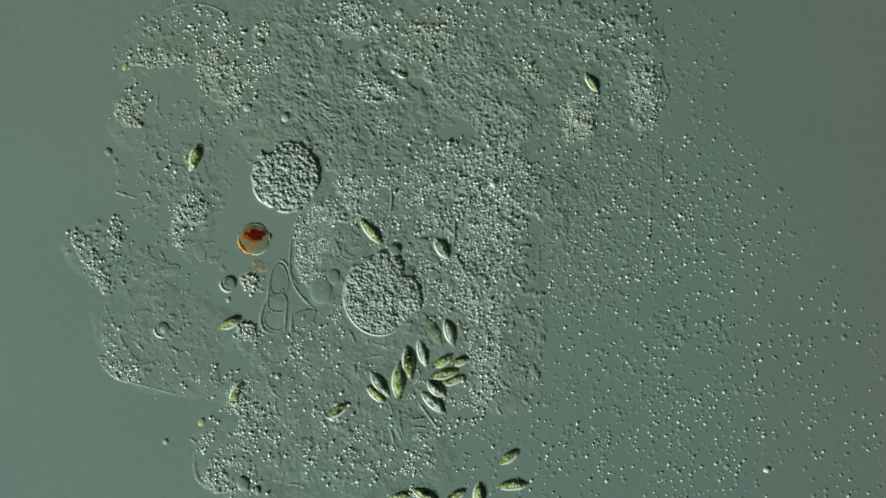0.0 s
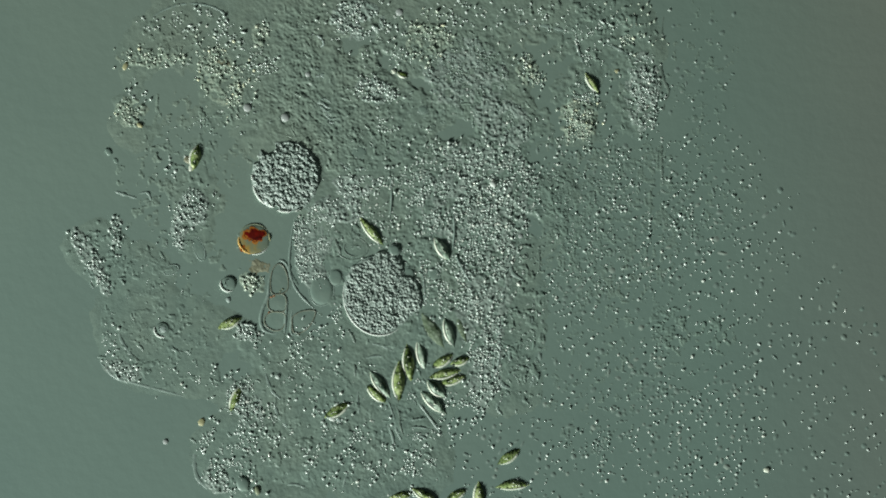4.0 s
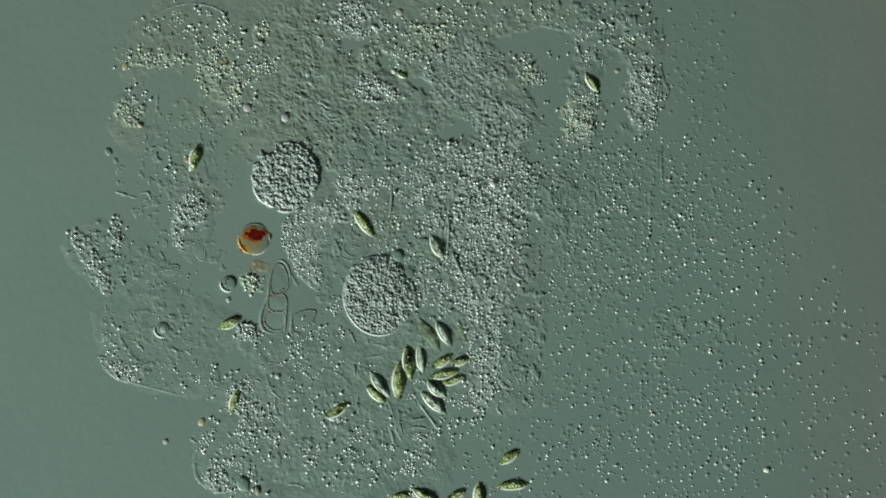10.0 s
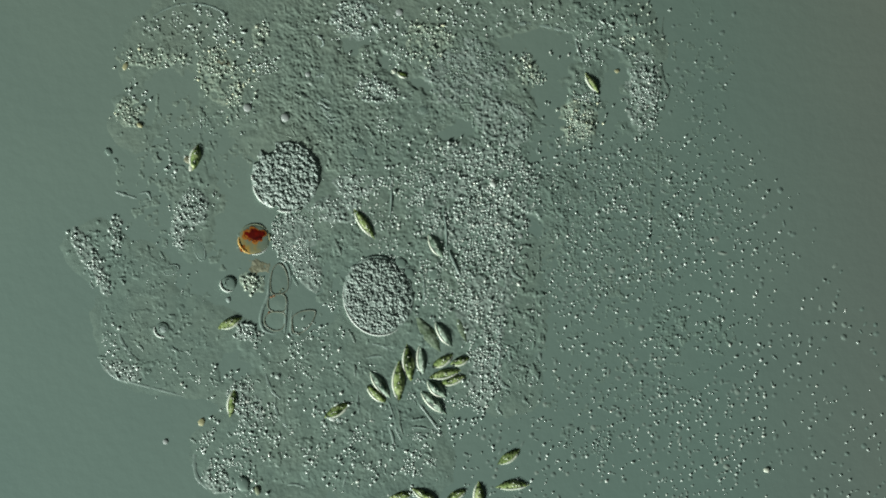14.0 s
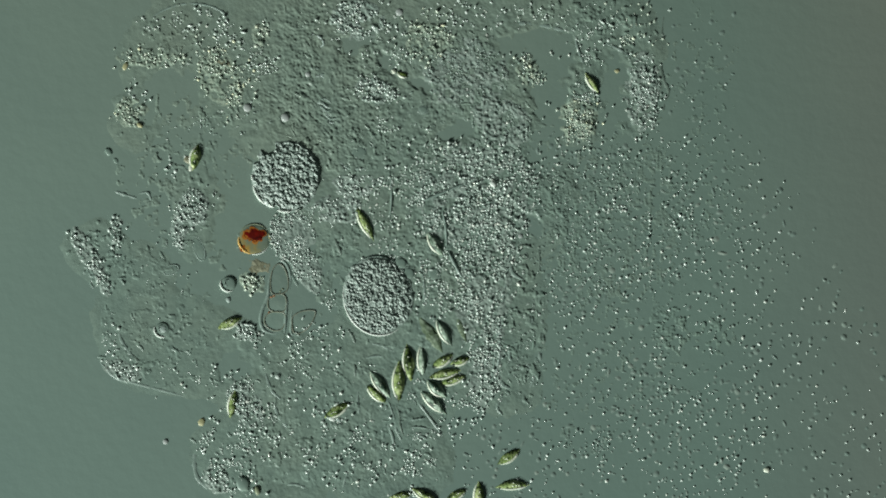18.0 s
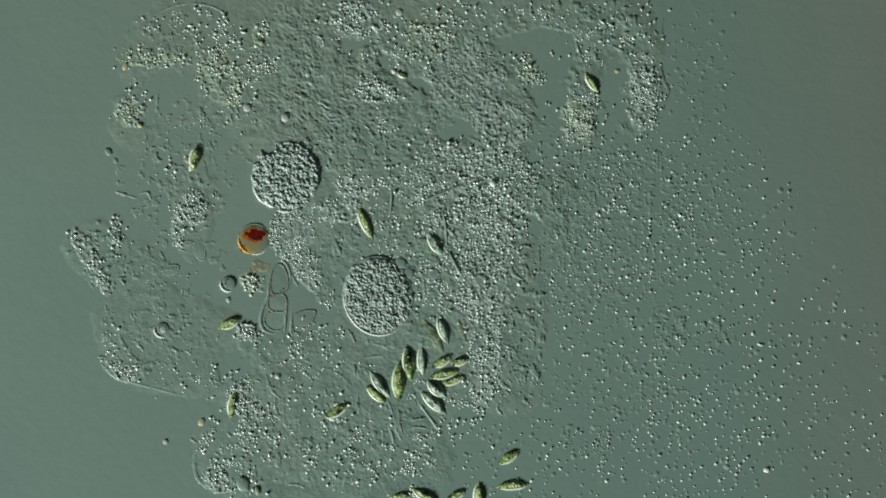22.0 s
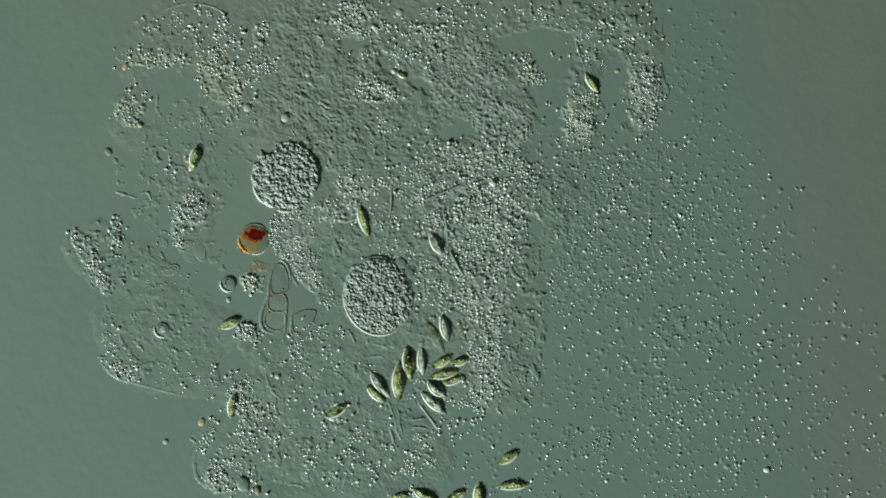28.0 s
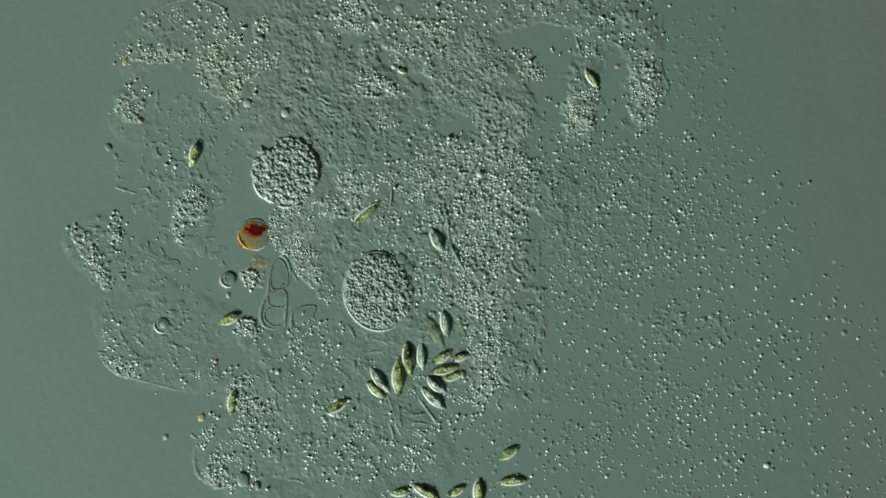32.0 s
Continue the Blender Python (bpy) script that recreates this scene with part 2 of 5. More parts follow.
def spindle(name, length, width, tall, mat, tail=0.12, bend=0.0, blunt=1.0, crest=0.0):
    """A spindle-shaped cell lying along x, blunter at its front, drawn out into a short tail; crest: how far its back leans to one side (-1 to 1)."""
    rows, sides, verts, faces = 24, 14, [], []
    for i in range(rows + 1):
        f = i / rows
        u = math.sin(math.pi * f ** (0.92 + 0.1 * blunt)) ** (1.0 / blunt)
        u = max(u, 0.02)
        if f > 1 - tail * 1.6:
            u *= 0.55 + 0.45 * (1 - f) / (tail * 1.6)
        x = (f - 0.5) * length
        y0 = bend * math.sin(math.pi * f)
        for s in range(sides + 1):
            c = math.cos(math.pi * s / sides)
            side = (c - crest) / (1 - crest) if c > crest else (crest - c) / (1 + crest)
            z = max(0.0, 1 - abs(side) ** 1.8) ** 0.75 * tall * u
            verts.append((x * MM, (y0 + c * width * 0.5 * u) * MM, (z - (0.2 if 0 < s < sides else 1.3)) * MM))
    w = sides + 1
    for i in range(rows):
        for s in range(sides):
            a = i * w + s
            faces.append((a, a + 1, a + w + 1, a + w))
    return mesh_from(name, verts, faces, mat)


# ---- the slide ----
def slide():
    wide, deep, thick, edge = 1.5, 1.05, 0.06, 0.012
    verts = []
    for z, inset in ((-thick, 0.0), (-edge, 0.0), (0.0, edge)):
        verts += [(sx * (wide - inset), sy * (deep - inset), z) for sx, sy in ((-1, -1), (1, -1), (1, 1), (-1, 1))]
    faces = [(8, 9, 10, 11), (3, 2, 1, 0)]
    faces += [(4 * k + i, 4 * k + (i + 1) % 4, 4 * k + 4 + (i + 1) % 4, 4 * k + 4 + i) for k in range(2) for i in range(4)]
    me = mesh_from("mounting_water", verts, faces, WATER, False)
    tagged(new("ground", me), "flat grey-green film of water on a glass slide", "slide", kind="structure")


slide()

# ---- the burst cell: a thin sheet of spilled cytoplasm with folds ----
BODY = [  # ovals of the spilled sheet: cx, cy, rx, ry, turn
    (560, 120, 190, 190, 0), (830, 130, 210, 200, 0), (1040, 110, 140, 150, 0), (640, 330, 120, 130, 0),
    (830, 400, 150, 200, 0), (890, 610, 65, 130, 0), (330, 110, 120, 120, 0), (240, 210, 50, 60, 0),
    (350, 360, 50, 110, 0), (180, 450, 62, 55, 40), (250, 560, 80, 130, 0), (330, 620, 130, 90, 0),
    (520, 690, 150, 100, 0), (480, 800, 140, 110, 0), (680, 800, 120, 110, 0), (700, 640, 150, 110, 0),
    (958, 345, 58, 85, 0), (932, 560, 38, 90, 0), (922, 680, 44, 60, 0),
]
BARE = [  # clear pools in it
    (478, 410, 46, 48, 60), (500, 540, 55, 55, 0), (300, 170, 66, 48, 0), (560, 530, 40, 40, 0), (410, 290, 44, 60, 0),
    (948, 80, 78, 34, 0), (975, 105, 48, 60, 0), (968, 195, 30, 70, -15), (1088, 170, 29, 92, 0), (870, 800, 60, 60, 0), (808, 232, 28, 18, 0),
    (682, 116, 20, 24, 0), (632, 74, 30, 15, 0), (748, 150, 26, 11, 15), (420, 640, 40, 30, 0),
    (962, 272, 44, 38, 0), (955, 395, 24, 26, 0), (1070, 278, 120, 24, 0),
]


CLUMPS_WEST_AND_MIDDLE = [  # patches where granules lie fused into a lumpy crust
    (845, 345, 105, 95, 0), (862, 480, 50, 130, 8), (862, 630, 28, 90, 6), (822, 130, 72, 60, 0), (632, 36, 46, 34, 0), (665, 163, 34, 22, 10),
    (760, 75, 40, 34, 20), (936, 126, 17, 32, -25), (1025, 215, 32, 36, 0), (1138, 165, 30, 66, 0), (270, 104, 58, 15, 0), (390, 138, 34, 52, -30),
    (233, 200, 26, 26, 0), (340, 372, 28, 32, 30),
]
CLUMPS_EDGE = [
    (320, 410, 14, 28, 8), (153, 445, 15, 48, -32), (208, 414, 11, 26, 5), (182, 502, 11, 20, -25), (215, 655, 34, 15, 18), (448, 500, 20, 16, 20),
    (440, 588, 22, 13, 15), (435, 715, 22, 42, -25), (385, 850, 20, 26, -30), (462, 64, 12, 17, 0), (632, 330, 40, 18, 0), (890, 215, 50, 36, 30),
    (600, 372, 50, 20, 0),
]
CLUMPS = CLUMPS_WEST_AND_MIDDLE + CLUMPS_EDGE


WARM_CLUMPS = (6, 7, 8, 10, 11, 12, 19, 23)  # the yellowish ones


def clump_masks(x, y):
    w = 5 * vnoise(x, y, 14, 61) + 3 * vnoise(x, y, 7, 62)
    gaps = step(vnoise(x, y, 13, 63) + 0.6 * vnoise(x, y, 6, 64), -0.5, 0.25)
    return [gaps * step(1.15 - np.sqrt(oval(x + w, y + w * 0.8, cx, cy, rx, ry, a)), 0.0, 0.35) for cx, cy, rx, ry, a in CLUMPS]


def clump_mask(x, y):
    return np.max([m * (0.5 if i < 4 or i == 18 else 1.0) for i, m in enumerate(clump_masks(x, y))], axis=0)


def body_mask(x, y):
    w = 14 * vnoise(x, y, 34, 5) + 6 * vnoise(x, y, 13, 6)
    m = np.zeros_like(np.asarray(x, float))
    for cx, cy, rx, ry, a in BODY:
        m = np.maximum(m, step(1.12 - np.sqrt(oval(x + w, y + w * 0.7, cx, cy, rx, ry, a)), 0.0, 0.36))
    near = np.full_like(m, 9.0)
    for cx, cy, rx, ry, a in BARE:
        near = np.minimum(near, oval(x + w * 1.4, y - w * 1.2, cx, cy, rx, ry, a))
    m = np.minimum(m, step(np.sqrt(near) + 0.25 * vnoise(x, y, 8, 19), 0.65, 1.4))
    return m


def body_height(x, y):
    """Height of the sheet over the slide in millimetres: folds above, grains below."""
    m = body_mask(x, y)
    u, v = (x + 0.8 * y) * 0.78, (y - 0.8 * x) * 0.78
    wx, wy = u + 9 * vnoise(x, y, 40, 7), v + 9 * vnoise(x, y, 40, 8)
    fold = 0.45 * vnoise(wx / 1.6, wy, 4.3, 9) + 0.7 * (1 - 2 * np.abs(vnoise(wx / 1.5, wy, 4.4, 10))) + 0.55 * vnoise(x, y, 2.8, 16)
    broad = 0.55 * vnoise(wx / 1.5, wy, 14, 17) + 0.35 * vnoise(wx, wy, 8, 18)
    grain = 0.55 * vnoise(x, y, 5.0, 11) + 0.36 * vnoise(x, y, 3.2, 12)
    swell = 0.9 * vnoise(x, y, 46, 13) + 0.8 * vnoise(x, y, 21, 14)
    upper = np.exp(-oval(x, y, 570, 130, 150, 150) ** 2) + 0.75 * np.exp(-oval(x, y, 880, 160, 170, 110) ** 2)
    upper = upper + 0.1 * np.exp(-oval(x, y, 910, 650, 50, 110) ** 2)
    upper = upper + 0.14 * np.exp(-oval(x, y, 620, 770, 170, 110) ** 2) + 0.1 * np.exp(-oval(x, y, 640, 640, 130, 70) ** 2)
    rough = np.exp(-oval(x, y, 815, 390, 115, 200) ** 2)
    patchy = step(vnoise(x, y, 38, 15) + 0.4 * vnoise(x, y, 15, 20), -0.45, 0.35)
    h = 1.2 + 0.6 * swell + broad * np.minimum(upper, 1.0) + fold * (0.2 + 0.6 * np.minimum(upper, 1.1)) * (0.3 + 0.7 * patchy) + grain * (0.3 + 0.95 * rough + 0.4 * upper)
    calm = step(x, 330, 520) * 0.7 + 0.3
    h = 1.1 + (h - 1.2) * (0.25 + 0.75 * calm)
    thin = 1 - 0.72 * step(x, 885, 955) * step(y, 410, 450)
    return m * h * thin * (0.45 + 0.55 * calm) - (1 - m) * 0.2


def crust_height(x, y):
    """The sheet with its granular crust on top."""
    k = clump_mask(x, y)
    lump = 0.8 + 1.2 * np.maximum(vnoise(x, y, 4.4, 65), -0.5) + 0.8 * vnoise(x, y, 3.1, 66)
    return np.maximum(body_height(x, y), 0.0) + k * np.maximum(lump, 0.1) - 0.25 * (1 - step(k, 0.0, 0.2))


def height_at(x, y):
    return max(0.0, float(body_height(np.array([[float(x)]]), np.array([[float(y)]]))[0, 0]))


def crust_at(x, y):
    return max(0.0, float(crust_height(np.array([[float(x)]]), np.array([[float(y)]]))[0, 0]))


film = tagged(new("spilled_cytoplasm"), "thin grey-green folded sheet of spilled cytoplasm on the slide", "cytoplasm")
for name, x0, x1, y0, y1 in (("wrinkled_sheet", 430, 1310, -30, 240), ("granular_sheet", 430, 1310, 240, 600), ("lower_sheet", 430, 1310, 600, 910),
                             ("ragged_flap", 100, 430, -30, 240), ("ragged_flap", 100, 430, 240, 600), ("lower_flap", 100, 430, 600, 910)):
    part(name, sheet(name, x0, x1 - 0.6, y0, y1 - 0.6, 1.25, body_height, body_mask, FILM), film)
for i, (cx, cy, rx, ry, turn) in enumerate(CLUMPS):
    def mine(x, y):
        every = clump_masks(x, y)
        return np.where(every[i] >= np.max(every, axis=0), every[i] - 0.06, -1)

    reach = 1.4 * max(rx, ry) if turn else None
    wide, deep = (reach, reach) if turn else (1.4 * rx, 1.4 * ry)
    warm = i in WARM_CLUMPS
    part("granular_crust", sheet("granular_crust", cx - wide, cx + wide, cy - deep, cy + deep, 1.1, lambda x, y: crust_height(x, y) + 0.01 * i, mine, CRUST_WARM if warm else CRUST),
         film, "yellowish granular crust" if warm else "pale granular crust")

# ---- granules ----
TAKEN = {}


def room(x, y, gap):
    i, j = int(x // 6), int(y // 6)
    for a in (i - 1, i, i + 1):
        for b in (j - 1, j, j + 1):
            for p, q, g in TAKEN.get((a, b), ()):
                if (p - x) ** 2 + (q - y) ** 2 < (0.5 * (g + gap)) ** 2:
                    return False
    TAKEN.setdefault((i, j), []).append((x, y, gap))
    return True


def grain_arrays(sides=9, profile=((1.0, -0.35), (0.9, 0.38), (0.55, 0.82))):
    """A small dome: rim, shoulder and top."""
    verts, faces = [], []
    for f, z in profile:
        for s in range(sides):
            a = 2 * math.pi * s / sides
            verts.append((math.cos(a) * f, math.sin(a) * f, z))
    verts.append((0, 0, 1.0))
    for r in range(2):
        for s in range(sides):
            a, b = r * sides + s, r * sides + (s + 1) % sides
            faces.append((a, b, b + sides, a + sides))
    top = 3 * sides
    tris = [(2 * sides + s, 2 * sides + (s + 1) % sides, top) for s in range(sides)]
    return np.array(verts), faces, tris


GV, GQ, GT = grain_arrays()
GV_SOFT = grain_arrays(profile=((1.0, -0.04), (0.72, 0.34), (0.38, 0.82)))[0]  # a low swelling with a gentle edge


def grains(name, places, mat, label, centre=(784, 441), on_film=True, shape=GV):
    """One mesh of many granules; places: x, y, radius, tallness."""
    rng = np.random.default_rng(len(places) + 7)
    verts, faces, n = [], [], 0
    if on_film and places:
        P = np.array(places)
        H = np.maximum(0.0, crust_height(P[:, 0][None, :], P[:, 1][None, :])[0])
    else:
        H = np.zeros(len(places))
    for (x, y, r, tall), h in zip(places, H):
        a, sx = rng.random() * 6.28, 1 + 0.7 * rng.random() ** 3
        c, s = math.cos(a), math.sin(a)
        v = shape * np.array([r * sx, r / sx, r * tall]) * (0.84 + 0.32 * rng.random((len(GV), 1)))
        w = np.stack([v[:, 0] * c - v[:, 1] * s + x - centre[0], v[:, 0] * s + v[:, 1] * c - y + centre[1], v[:, 2] + 0.85 * h], -1) * MM
        verts.extend(map(tuple, w))
        faces.extend(tuple(i + n for i in f) for f in GQ)
        faces.extend(tuple(i + n for i in f) for f in GT)
        n += len(GV)
    ob = new(name, mesh_from(name, verts, faces, mat))
    ob.matrix_basis = Matrix.Translation(at(*centre))
    return tagged(ob, label, "granules", kind="stuff")


def scatter(rng, spot, n, small, large, gap=1.9, power=0.62, bare=-0.35, low=1.0, over=False):
    """Up to n places in an oval spot, thinner towards its edge, at least a gap apart."""
    cx, cy, rx, ry, turn = spot
    c, s = math.cos(radians(turn)), math.sin(radians(turn))
    out = []
    for _ in range(n * 7):
        if len(out) >= n:
            break
        f, a = rng.random() ** power, rng.random() * 2 * math.pi
        if rng.random() < 0.45:
            f = min(1.45, abs(rng.gauss(0, 0.72)))
        u, v = math.cos(a) * f * rx, math.sin(a) * f * ry
        x, y = cx + u * c - v * s, cy + u * s + v * c
        x, y = x + 0.22 * min(rx, 40) * float(vnoise(x, y, 24, 51)), y + 0.22 * min(ry, 40) * float(vnoise(x, y, 24, 52))
        if not over and rng.random() < 0.9 and any(oval(x, y, *pool) < 0.85 for pool in BARE):
            continue
        if float(vnoise(x, y, 15, 53)) + 0.5 * float(vnoise(x, y, 6, 54)) < bare + 0.3 * f * rng.random():
            continue
        r = 0.80 * small + (1.10 * large - 0.80 * small) * rng.random() ** 2
        tall = 0.45 + 0.40 * rng.random()
        if rng.random() < 0.02:
            r, tall = r * 1.4, 0.45
        if room(x, y, gap * r):
            out.append((x, y, r, tall * low))
    return out


CLUSTER_RNG = random.Random(11)
DENSE = "pale glassy granules packed on the grey-green cytoplasm"
LOOSE = "loose pale granules lying on the grey-green cytoplasm"
WARM = "bright yellowish granules clumped on the cytoplasm"


def cluster(spot, n, small, large, mat, label, over=False):
    """A patch of granules; packed ones lie on softer ones. over: also on the clear pools."""
    x, y = spot[:2]
    if (x < 480 or x > 960) and y < 260:
        small, large = small * 0.9, large * 0.9
    clumpy = -0.02 if label is LOOSE and y > 620 and x < 800 else -0.35
    n = int(n * 0.75) if clumpy > -0.1 else n
    if label is DENSE:
        under = scatter(CLUSTER_RNG, spot, n // 4, small, large, 1.7, 0.55, -0.9, over=over)
        grains("granule_cluster", under, GRAIN_SOFT, "soft grey granules bedded in the cytoplasm")
    top = scatter(CLUSTER_RNG, spot, n if label is LOOSE else int(n * 0.75), small, large, bare=clumpy, low=0.62 if mat is GRAIN_SOFT else 1.12 if x < 480 else 1.15 if label is LOOSE or x > 900 else 1.4, over=over)
    grains("granule_cluster", top, mat, label)


cluster((845, 340, 108, 92, 0), 640, 1.9, 3.1, GRAIN, DENSE)
cluster((856, 460, 50, 110, 8), 360, 1.9, 3.1, GRAIN, DENSE)
cluster((742, 350, 56, 70, 0), 160, 1.8, 2.9, GRAIN, LOOSE)
cluster((790, 500, 50, 60, 0), 160, 1.9, 3.0, GRAIN, LOOSE)
cluster((862, 620, 30, 85, 6), 200, 1.9, 3.1, GRAIN, DENSE)
cluster((825, 715, 35, 40, 0), 60, 1.7, 2.8, GRAIN, LOOSE)
cluster((925, 460, 30, 50, 0), 40, 1.6, 2.6, GRAIN_SOFT, LOOSE)
cluster((915, 640, 38, 90, 0), 120, 1.6, 2.8, GRAIN_SOFT, LOOSE)
cluster((960, 330, 36, 60, 0), 60, 1.8, 3.0, GRAIN_SOFT, LOOSE)
cluster((635, 330, 52, 28, 0), 84, 1.7, 2.8, GRAIN, LOOSE)
cluster((605, 375, 58, 26, 0), 72, 1.7, 2.8, GRAIN, LOOSE)
cluster((690, 420, 55, 34, 0), 60, 1.7, 2.6, GRAIN, LOOSE)
cluster((822, 130, 72, 62, 0), 330, 1.7, 2.8, GRAIN_SOFT, DENSE)
cluster((760, 75, 44, 40, 20), 100, 1.9, 3.4, GRAIN_WARM, WARM)
cluster((632, 36, 50, 38, 0), 110, 1.9, 3.2, GRAIN, LOOSE)
cluster((700, 95, 42, 36, 0), 40, 1.8, 3.0, GRAIN, LOOSE)
cluster((665, 163, 34, 22, 10), 90, 1.8, 3.0, GRAIN, DENSE)
cluster((690, 222, 22, 16, 0), 28, 1.6, 2.6, GRAIN, LOOSE)
cluster((800, 30, 110, 34, 0), 66, 1.7, 3.0, GRAIN, LOOSE)
cluster((928, 118, 13, 26, -12), 44, 1.8, 3.2, GRAIN_WARM, DENSE, True)
cluster((944, 138, 20, 13, 15), 34, 1.8, 3.2, GRAIN_WARM, DENSE, True)
cluster((890, 215, 60, 45, 30), 150, 1.6, 2.8, GRAIN_SOFT, LOOSE)
cluster((1027, 215, 30, 34, 0), 170, 1.8, 3.1, GRAIN_WARM, WARM, True)
cluster((1036, 172, 20, 22, 0), 44, 1.8, 3.0, GRAIN, LOOSE, True)
cluster((1044, 95, 16, 30, -10), 26, 1.8, 3.4, GRAIN, LOOSE, True)
cluster((1072, 52, 14, 12, 30), 12, 2.2, 3.8, GRAIN, LOOSE, True)
cluster((1112, 72, 14, 9, 10), 16, 2.0, 3.6, GRAIN_WARM, LOOSE, True)
cluster((1143, 165, 34, 72, 0), 150, 1.8, 3.2, GRAIN, DENSE)
cluster((1040, 62, 70, 60, 0), 42, 1.8, 3.2, GRAIN, LOOSE)
cluster((1120, 50, 55, 55, 0), 42, 1.8, 3.4, GRAIN_WARM, LOOSE)
cluster((960, 30, 60, 26, 0), 26, 1.7, 2.8, GRAIN, LOOSE)
cluster((270, 104, 62, 17, 0), 80, 2.0, 3.6, GRAIN_WARM, WARM)
cluster((390, 135, 40, 58, -30), 230, 2.0, 3.3, GRAIN_WARM, WARM)
cluster((455, 110, 45, 26, 0), 60, 1.9, 3.2, GRAIN, LOOSE)
cluster((462, 62, 20, 28, 0), 26, 2.2, 3.8, GRAIN_WARM, WARM)
cluster((330, 48, 90, 42, 0), 60, 1.9, 3.2, GRAIN, LOOSE)
cluster((400, 60, 20, 40, -30), 34, 2.2, 4.0, GRAIN, LOOSE)
cluster((230, 196, 22, 24, 0), 46, 1.9, 3.2, GRAIN_WARM, WARM)
cluster((252, 172, 22, 26, 0), 22, 2.0, 3.6, GRAIN, LOOSE)
cluster((345, 220, 60, 36, 0), 26, 1.8, 3.2, GRAIN_SOFT, LOOSE)
cluster((430, 215, 70, 36, 0), 34, 1.6, 3.0, GRAIN_SOFT, LOOSE)
cluster((340, 372, 30, 34, 30), 100, 1.9, 3.2, GRAIN, DENSE)
cluster((320, 410, 16, 30, 8), 50, 1.8, 3.0, GRAIN, DENSE)
cluster((300, 296, 22, 20, 0), 12, 2.0, 3.4, GRAIN, LOOSE)
cluster((153, 445, 14, 46, -32), 74, 1.9, 3.2, GRAIN, DENSE)
cluster((206, 414, 12, 27, 5), 36, 2.0, 3.4, GRAIN, DENSE)
cluster((182, 503, 11, 20, -25), 28, 1.9, 3.2, GRAIN, DENSE)
cluster((217, 656, 34, 18, 22), 55, 2.0, 3.4, GRAIN, DENSE)
cluster((196, 600, 14, 28, -15), 22, 1.8, 3.0, GRAIN, LOOSE)
cluster((270, 500, 90, 90, 0), 55, 1.6, 2.6, GRAIN_SOFT, LOOSE)
cluster((447, 502, 18, 15, 20), 40, 2.2, 3.8, GRAIN_WARM, WARM)
cluster((440, 588, 24, 15, 15), 44, 2.2, 4.0, GRAIN, DENSE)
cluster((435, 715, 24, 44, -25), 140, 1.8, 3.0, GRAIN, DENSE)
cluster((400, 790, 52, 44, 0), 130, 1.8, 3.2, GRAIN, LOOSE)
cluster((405, 845, 50, 26, 20), 80, 1.8, 3.2, GRAIN, LOOSE)
cluster((500, 760, 90, 70, 0), 130, 1.8, 3.2, GRAIN, LOOSE)
cluster((510, 645, 110, 55, 0), 120, 1.8, 3.1, GRAIN, LOOSE)
cluster((620, 790, 100, 80, 0), 190, 1.8, 3.2, GRAIN, LOOSE)
cluster((735, 820, 44, 56, 0), 130, 1.9, 3.4, GRAIN, LOOSE)
cluster((350, 670, 80, 40, 15), 50, 1.8, 3.0, GRAIN, LOOSE)
cluster((560, 590, 60, 30, 0), 30, 1.9, 3.2, GRAIN, LOOSE)
cluster((640, 690, 60, 60, 0), 24, 1.8, 2.8, GRAIN_SOFT, LOOSE)
cluster((780, 760, 60, 40, 0), 26, 1.9, 3.0, GRAIN, LOOSE)
cluster((735, 700, 16, 30, 0), 18, 1.8, 2.6, GRAIN, LOOSE)
cluster((650, 260, 90, 36, 0), 60, 1.5, 2.4, GRAIN_SOFT, LOOSE)
cluster((740, 200, 80, 40, 0), 60, 1.5, 2.4, GRAIN_SOFT, LOOSE)
cluster((1060, 300, 90, 50, 0), 26, 1.8, 3.0, GRAIN_SOFT, LOOSE)
cluster((1000, 350, 60, 90, 0), 70, 1.5, 2.6, GRAIN_SOFT, LOOSE)
cluster((1090, 400, 110, 140, 0), 130, 1.5, 2.7, GRAIN_SOFT, LOOSE)
cluster((1060, 390, 100, 130, 0), 90, 1.6, 2.8, GRAIN, LOOSE)
cluster((1190, 420, 120, 120, 0), 36, 1.6, 3.0, GRAIN, LOOSE)
cluster((1260, 360, 120, 90, 0), 44, 1.5, 2.7, GRAIN_SOFT, LOOSE)
cluster((1185, 585, 34, 38, 0), 10, 2.0, 3.2, GRAIN_SOFT, LOOSE)
cluster((1268, 590, 34, 32, 20), 10, 2.0, 3.2, GRAIN_SOFT, LOOSE)
cluster((1045, 782, 52, 28, 0), 60, 1.8, 3.0, GRAIN_SOFT, LOOSE)


def field_edge(y):
    """How far the outflow of granules reaches to the right at height y of the plan."""
    for (a, xa), (b, xb) in (((-50, 1300), (200, 1300)), ((200, 1300), (330, 1400)), ((330, 1400), (450, 1470)), ((450, 1470), (640, 1610)), ((640, 1610), (950, 1760))):
        if y <= b:
            return xa + (xb - xa) * (y - a) / (b - a)
    return 1760


def field_start(y):
    return 1185 if y < 235 else (960 if y < 735 else 800)


